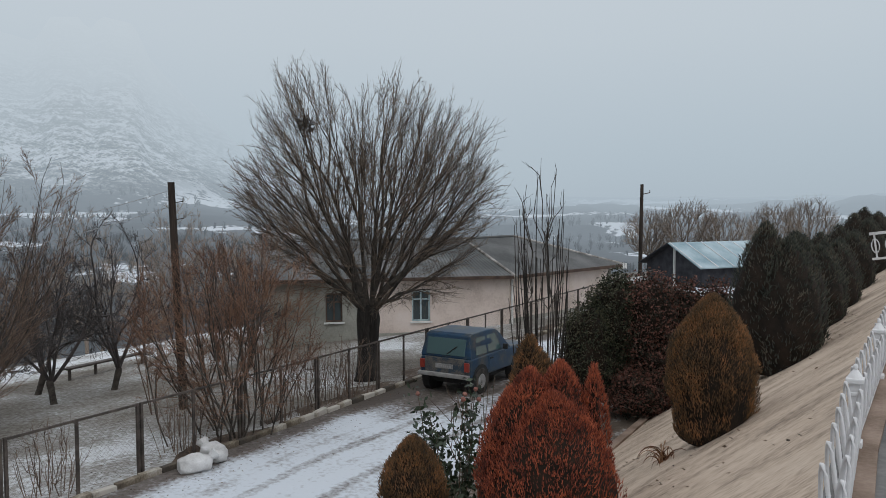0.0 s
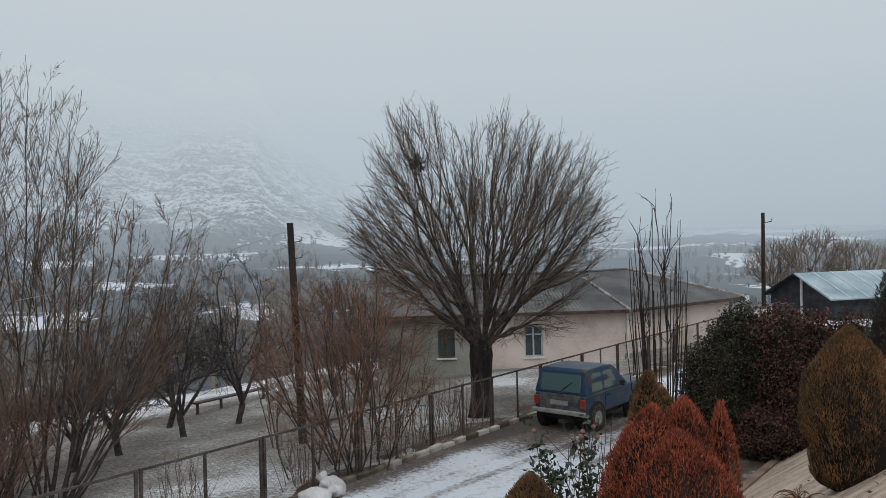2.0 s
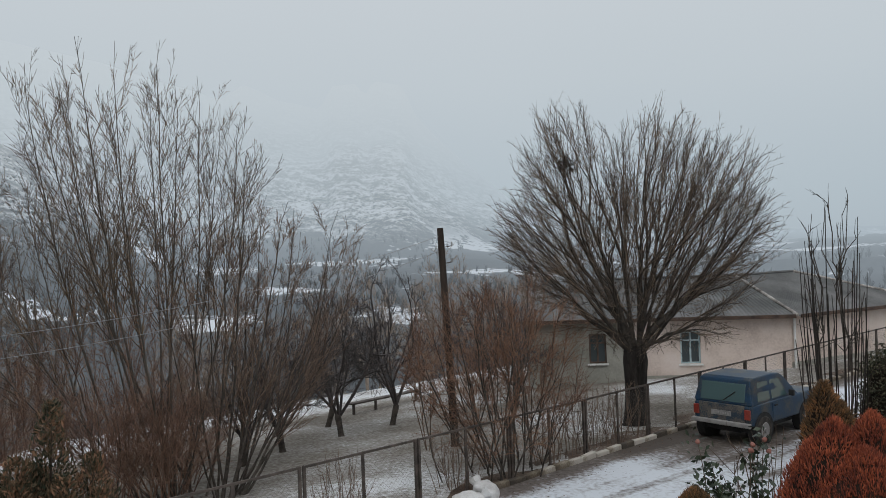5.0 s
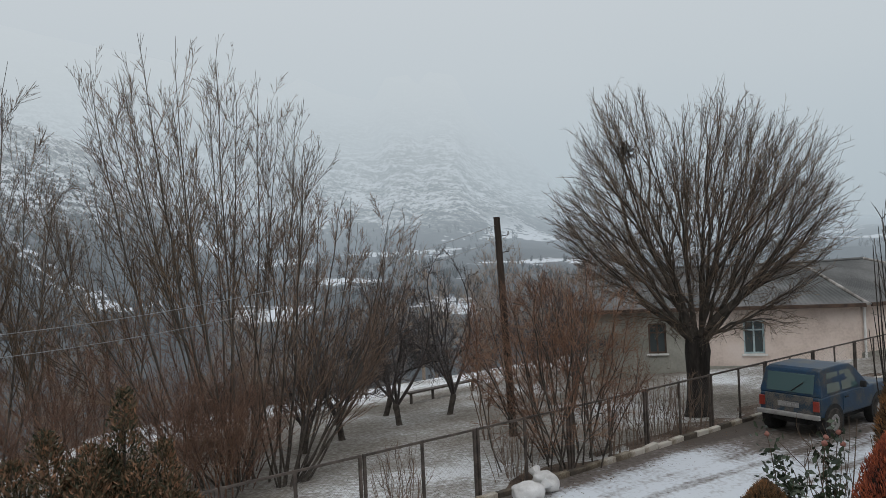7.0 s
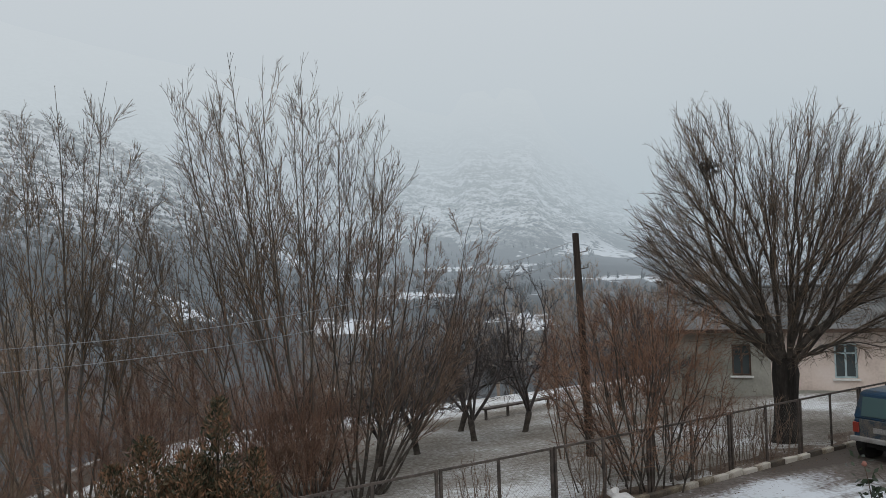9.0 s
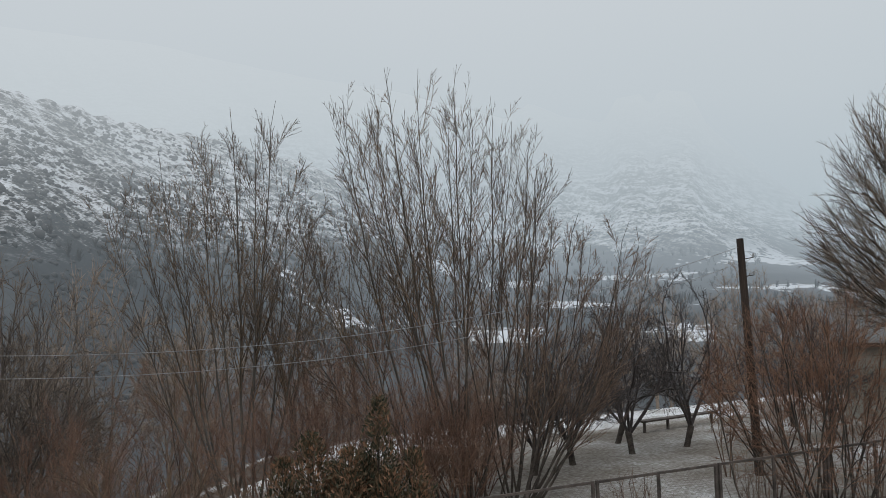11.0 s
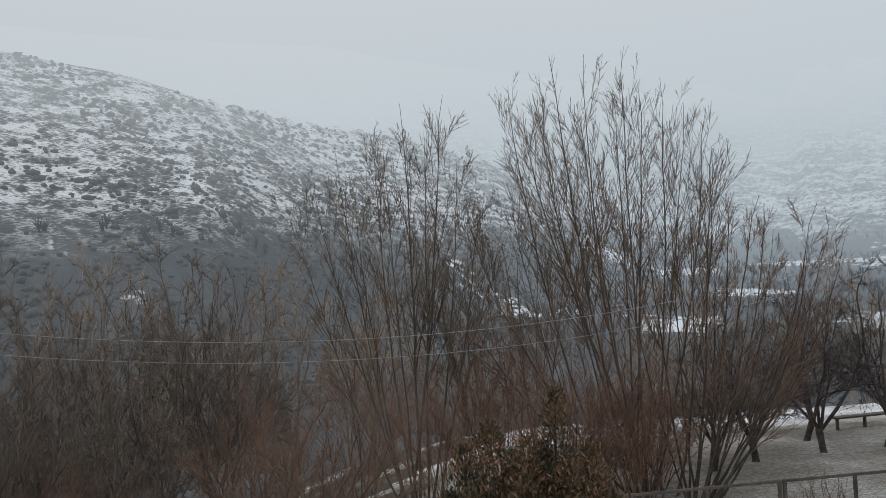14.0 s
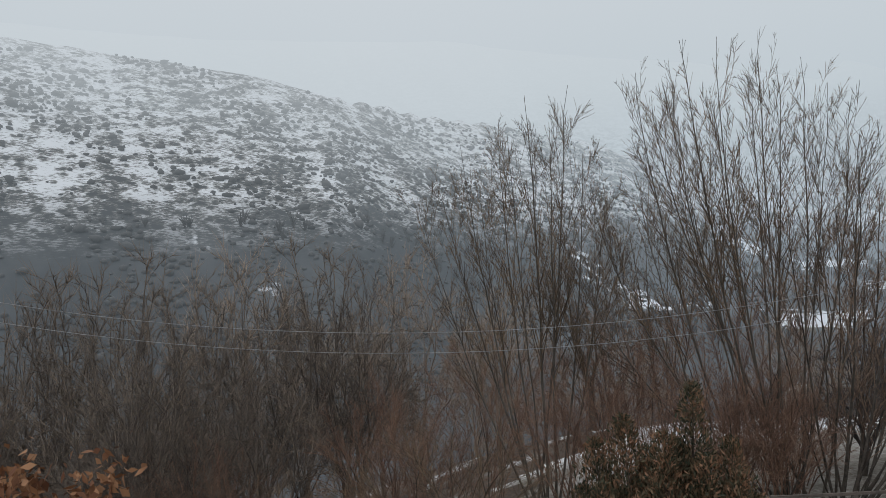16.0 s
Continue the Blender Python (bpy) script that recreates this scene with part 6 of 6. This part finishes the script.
lv, lf = ring_tube(loop_pts(0.075, 0.43), 0.0115)
leaf_mesh = arrays("baluster", lv, lf, M_WHITE).data
bpy.data.objects.remove(bpy.data.objects["baluster"])
bm = bmesh.new()
box(bm, -0.05, 0.05, -0.05, 0.05, 0.0, 0.5)
box(bm, -0.075, 0.075, -0.075, 0.075, 0.0, 0.08, bevel=0.012)
box(bm, -0.065, 0.065, -0.065, 0.065, 0.40, 0.43, bevel=0.008)
box(bm, -0.08, 0.08, -0.08, 0.08, 0.49, 0.53, bevel=0.01)
bmesh.ops.create_cone(bm, cap_ends=True, segments=12, radius1=0.075, radius2=0.02, depth=0.06, matrix=Matrix.Translation((0, 0, 0.56)))
bmesh.ops.create_uvsphere(bm, u_segments=10, v_segments=6, radius=0.026, matrix=Matrix.Translation((0, 0, 0.605)))
bmesh.ops.scale(bm, vec=(0.72, 0.72, 0.97), verts=bm.verts)
post_mesh = bpy.data.meshes.new("rail_post")
bm.to_mesh(post_mesh)
bm.free()
post_mesh.materials.append(M_WHITE)
for i in range(16):
    s = 6.1 + 2.55 * (i - 4)
    if not -5 < s < 26:
        continue
    if i != 3:
        o = new("rail_post", post_mesh)
        o.matrix_world, o.parent = rail_m(s), railing
    part("bottom_rail", boxed(-0.03, 0.03, 0.08, 2.47, 0.07, 0.11, rail_m(s)), M_WHITE, railing)
    for k in range(12):
        o = new("baluster", leaf_mesh)
        o.matrix_world, o.parent = rail_m(s + 0.2 + 0.195 * k) @ Matrix.Translation((0.012 * (-1) ** k, 0, 0.09)) @ pose(0, 0, 0, 3 * (-1) ** k, 4 * (-1) ** k, 24), railing
tagged(part("trim", boxed(-0.04, 0.15, -12, 6.1, -0.06, 0.035, rail_m(0)), M_EDGE, None, "worn reddish sandstone edging of the terrace", "structure"), category="edging")
tagged(part("trim", boxed(-0.04, 0.15, 0.002, 30, -0.06, 0.035, rail_m(6.1)), M_EDGE, None, "worn reddish sandstone edging of the terrace", "structure"), category="edging")
end_rail = thing("end_railing", Matrix.Identity(4), "white ornamental railing across the end of the terrace", "railing")
mE = Matrix.Translation(place(25.8, 0.55, 3.35)) @ pose(0, 0, 0, 0, 0, ROAD_TURN) @ pose(0, 0, 0, 0, -8, 0)
part("top_rail", boxed(0, 5, -0.04, 0.04, 0.82, 0.90, mE), M_WHITE, end_rail)
part("bottom_rail", boxed(0, 5, -0.03, 0.03, 0.10, 0.16, mE), M_WHITE, end_rail)
for k in range(14):
    part("baluster", boxed(0.1 + 0.35 * k, 0.15 + 0.35 * k, -0.02, 0.02, 0.16, 0.82, mE), M_WHITE, end_rail)
    v, f = ring_tube([(0.125 + 0.35 * k + 0.1 * math.cos(a * math.pi / 6), 0, 0.5 + 0.2 * math.sin(a * math.pi / 6)) for a in range(13)], 0.018)
    o = arrays("scroll", v, f, M_WHITE, end_rail)
    o.matrix_world = mE
# terrace slabs beside the edging
bm = boxed(0.005, 0.595, 0.005, 0.595, -0.05, 0.02, bevel=0.008)
slab_mesh = bpy.data.meshes.new("slab")
bm.to_mesh(slab_mesh)
bm.free()
M_SLAB = surface("slab_grey", [(0.3, (0.13, 0.13, 0.13)), (0.7, (0.27, 0.265, 0.26))], 1.5, 25, 0.85, 0.25, vary=0.3)
slab_mesh.materials.append(M_SLAB)
terrace = bpy.data.objects["terrace"]
for i in range(40):
    for j in range(4):
        o = new("slab", slab_mesh)
        o.matrix_world, o.parent = rail_m(-3 + 0.6 * i, 0.0, RZ) @ Matrix.Translation((0.6 * j, 0, 0.004)), terrace

# ---- sacks, bench, nest ----
M_SACK = surface("white_sack", [(0.3, (0.45, 0.44, 0.43)), (0.7, (0.72, 0.72, 0.72))], 3, 60, 0.8, 0.4)


def sack(at, seed, size, turn, label, lift=0.0):
    rng = np.random.default_rng(seed)
    bm = bmesh.new()
    bmesh.ops.create_icosphere(bm, subdivisions=4, radius=1.0)
    for v in bm.verts:
        c = v.co.copy()
        k = 1 + 0.16 * noise.noise(c * 1.6 + Vector((seed, 0, 0))) + 0.05 * noise.noise(c * 5 + Vector((0, seed, 0)))
        sq = Vector([math.copysign(abs(a) ** 0.75, a) for a in c])
        v.co = Vector((sq.x * size[0] * k, sq.y * size[1] * k, max(sq.z * size[2] * k, -size[2] * 0.72)))
        if c.x > 0.72:
            pinch = 1 - min(1, (c.x - 0.72) / 0.28) * 0.55
            v.co.y *= pinch
            v.co.z = v.co.z * pinch + (1 - pinch) * 0.12
    for f in bm.faces:
        f.smooth = True
    root = thing("sack", Matrix.Translation(at) @ pose(0, 0, size[2] * 0.72 + lift, 0, 0, turn), label, "sack", "sacks by the kerb")
    part("bag", bm, M_SACK, root)
    bm = bmesh.new()
    bmesh.ops.create_cone(bm, cap_ends=True, segments=14, radius1=0.045, radius2=0.13, depth=0.2, matrix=Matrix.Translation((size[0] * 1.0, 0, 0.10)) @ pose(0, 0, 0, 0, 52, 0))
    for v in bm.verts:
        v.co += Vector([0.025 * noise.noise(v.co * 14 + Vector((k, seed, 0))) for k in range(3)])
    part("tied_neck", bm, M_SACK, root)
    return root


sack(place(10.4, 11.5), 1, (0.33, 0.21, 0.18), 30, "filled white woven sack lying against the kerb")
sack(place(11.05, 11.68), 2, (0.31, 0.21, 0.20), 140, "filled white woven sack leaning on the kerb")

M_PLANK = surface("bench_plank", [(0.3, (0.06, 0.05, 0.045)), (0.7, (0.15, 0.13, 0.115))], 3, 40, 0.9, 0.3)
ba_, bb_ = on_ground(-13.24, 27.35), on_ground(-11.9, 30.9)
mW, lW = wall_frame(ba_, bb_)
bench = thing("bench", mW, "long low plank bench in the orchard", "bench")
dz = (bb_.z - ba_.z) / lW
part("seat", boxed(-0.1, lW + 0.1, -0.15, 0.15, 0.40, 0.46, Matrix(((1, 0, 0, 0), (0, 1, 0, 0), (dz, 0, 1, 0), (0, 0, 0, 1)))), M_PLANK, bench)
for k in range(4):
    x = 0.1 + k * (lW - 0.2) / 3
    part("leg", boxed(x - 0.04, x + 0.04, -0.04, 0.04, -0.1, 0.395 + dz * x), M_PLANK, bench)

rngn = np.random.default_rng(9)
nc = willow_at + Vector((-1.55, -0.9, 7.5))
nest = thing("bird_nest", Matrix.Translation(nc), "dark stick nest high in the willow crown", "nest")
dirs = unit(rngn.normal(0, 1, (110, 3)))
st = dirs * rngn.uniform(0.05, 0.26, (110, 1)) * np.array([1, 1, 0.7])
hd = np.cross(dirs, rngn.normal(0, 1, (110, 3)))
pp = run_paths(rngn, st, hd, 0.3, 4, 0, 0.15)
v, f = tubes([(pp, np.full(pp.shape[:2], 0.008))], 3)
arrays("sticks", v, f, M_LIMB, nest, kind="stuff")

# ---- the near planting beside the road ----
stem_clump("upright_shoots", place(15.5, 6.6, 0.02), 91, "straight bare upright shoots of a coppiced tree", 5.9, 34, 6, 0.5, (M_BARK, M_BARK, M_LIMB), 90, 0.7, wob=0.008, low=0.45, twig=(1, 0.25, 3), rise=4, squash=0.35, most=0.013, tip=0.006, thick=0.07)
thuja("olive_shrub", place(14.6, 6.4, 0), 2.45, 1.15, 92, M_OLIVE, "tangled olive-brown shrub at the foot of the shoots", 5000, ((0, 0, 1.0), (0.2, 0, 0.85)), 0.5, 0.13, tilt=0.9, category="shrub")
stem_clump("bare_bush", place(12.6, 6.6, 0), 93, "thin arching bare branches beside the road", 2.1, 8, 45, 0.3, (M_PINETWIG, M_PINETWIG, M_PINETWIG), 60, 1.0, category="shrub", twig=(1, 0.2, 3), most=0.012)
M_ROSELEAF = surface("rose_leaf", [(0.3, (0.010, 0.020, 0.010)), (0.7, (0.035, 0.055, 0.026))], 4, 30, 0.45, 0, island=0.5, spec=0.5)
M_ROSE = surface("faded_rose", [(0.3, (0.17, 0.06, 0.05)), (0.7, (0.31, 0.15, 0.12))], 8, 40, 0.8, 0.2)


rose_at = place(9.75, 5.55, 0.02)
rose = thing("rose_bush", Matrix.Translation(rose_at), "leggy rose bush with dark leaves and faded pink blooms", "rose bush")
rngr = np.random.default_rng(17)
az = rngr.uniform(0, 6.28, 14)
sp = run_paths(rngr, np.stack([np.cos(az) * 0.1, np.sin(az) * 0.1, 0 * az], 1), np.stack([np.cos(az) * 0.10, np.sin(az) * 0.10, 0 * az + 1], 1), np.concatenate([[2.45, 2.4, 2.3], rngr.uniform(1.2, 2.1, 11)]), 10, 0.01, 0.05)
for i in range(14):
    v, f = tubes([(sp[i:i + 1], 0.012 * np.linspace(1, 0.4, 10)[None])], 5)
    arrays("cane", v, f, M_PINETWIG, rose, smooth=True)
leaf_cloud(rose, "leaves", sp[:, 3:].reshape(-1, 3), 0.055, M_ROSELEAF, 4, 16, 0.10)
for i in range(5):
    bm = bmesh.new()
    bmesh.ops.create_icosphere(bm, subdivisions=3, radius=0.034)
    for v in bm.verts:
        v.co *= 1 + 0.3 * noise.noise(v.co * 25 + Vector((i, 0, 0)))
    bmesh.ops.transform(bm, matrix=Matrix.Translation(sp[i % 3, -1] + rngr.normal(0, 0.1, 3) * (i > 2)), verts=bm.verts)
    part("bloom", bm, M_ROSE, rose, "faded pink rose bloom")

M_STRAW = surface("dry_blade", [(0.3, (0.12, 0.05, 0.025)), (0.7, (0.32, 0.17, 0.09))], 3, 20, 0.85, 0, island=0.5)
ga = at_slope(10.4, 2.6)
grass = thing("dry_grass", Matrix.Translation(ga), "drooping tuft of dry brown leaves on the slope", "grass")
az = rngr.uniform(0, 6.28, 26)
gp = run_paths(rngr, np.zeros((26, 3)) + rngr.normal(0, 0.04, (26, 3)), np.stack([np.cos(az) * 0.5, np.sin(az) * 0.5, 0 * az + 1], 1), rngr.uniform(0.3, 0.6, 26), 8, 0.0, 0.06, 0.9)
v, f = tubes([(gp, 0.011 * np.linspace(1, 0.2, 8)[None].repeat(26, 0))], 3)
arrays("blades", v, f, M_STRAW, grass, kind="stuff")
tagged(part("kerb_edging", boxed(-0.08, 0.08, -20, 60, -0.1, 0.12, rail_m(0, 4.95, 0.0)), M_EDGE, None, "low stone edging at the foot of the slope", "structure"), category="edging")

# ---- bare trees far along the road ----
# twigs in the pale colour that has haze put in
for i, (x, y, h, w_) in enumerate(((22.5, 72, 6.6, 2.9), (25.5, 71, 5.6, 2.6), (32, 76, 6.2, 2.4), (36.5, 78, 6.8, 2.6), (19.5, 74, 5.6, 2.4))):
    crown_tree("far_tree", Vector((x, y, -1.0)), 110 + i, "bare grey-brown tree beyond the shed", "tree", 1.4, 0.2,
               [((0, 0, h * 0.62), (w_, w_, h * 0.36))], 520, (M_BARK, M_HAZEWOOD, M_HAZEWOOD), "far trees", 0.5, (3, 0.7, 2), 0.014, seg=1, thick=0.04)
# dried heads beside the terrace
dh = on_ground(-4.4, 0.05)
dry = thing("dried_flowers", Matrix.Translation(dh), "brown dried flower heads on thin stems", "plant")
az = rngr.uniform(0, 6.28, 12)
top = EYE - 0.92 - dh.z
dp = run_paths(rngr, np.zeros((12, 3)), np.stack([np.cos(az) * 0.09, np.sin(az) * 0.09, 0 * az + 1], 1), top * rngr.uniform(0.9, 1.02, 12), 8, 0.0, 0.02)
v, f = tubes([(dp, np.full((12, 8), 0.006))], 4)
arrays("stems", v, f, M_STRAW, dry, kind="stuff")
leaf_cloud(dry, "seed_head", dp[:, -1], 0.03, M_STRAW, 6, 60, 0.06)


# ---- fallen leaves and grit ----
M_FALLEN = surface("fallen_leaf", [(0.3, (0.04, 0.026, 0.018)), (0.7, (0.15, 0.095, 0.06))], 4, 30, 0.9, 0, island=0.6)


def strewn(name, spots, size, material, seed, label, category):
    """Flat scraps lying on the ground at the given places."""
    rng = np.random.default_rng(seed)
    c = np.array(spots)
    b = len(c)
    a = rng.uniform(0, 2 * np.pi, b)
    d = np.stack([np.cos(a), np.sin(a), rng.normal(0, 0.15, b)], 1)
    w = np.stack([-np.sin(a), np.cos(a), rng.normal(0, 0.25, b)], 1)
    s = size * rng.uniform(0.5, 1.4, (b, 1))
    v = np.stack([c - d * s, c + w * s * 0.55, c + d * s, c - w * s * 0.55], 1).reshape(-1, 3)
    return tagged(arrays(name, v, np.arange(b * 4).reshape(-1, 4), material, kind="stuff"), label, category)


rngl = np.random.default_rng(41)
spots = []
for k in range(1500):
    s, q = rngl.uniform(2, 26), 11.75 - abs(rngl.normal(0, 0.55))
    spots.append(tuple(place(s, q, 0.012)))
for k in range(1500):
    s, q = rngl.uniform(4, 30), 12.45 + abs(rngl.normal(0, 0.8))
    p = place(s, q)
    spots.append((p.x, p.y, ground_z(p.x, p.y) + 0.03))
strewn("fallen_leaves", spots, 0.019, M_FALLEN, 5, "small brown fallen leaves along the kerb and fence", "leaves")
spots = []
for k in range(900):
    s, q = rngl.uniform(3, 30), rngl.uniform(0.6, 4.8)
    if noise.noise(Vector((s * 0.6, q * 0.9, 4))) < 0.0:
        continue
    p = place(s, q)
    spots.append((p.x, p.y, ground_z(p.x, p.y) + 0.012))
strewn("slope_grit", spots, 0.028, M_FALLEN, 6, "dark leaf scraps and grit on the slope", "grit")
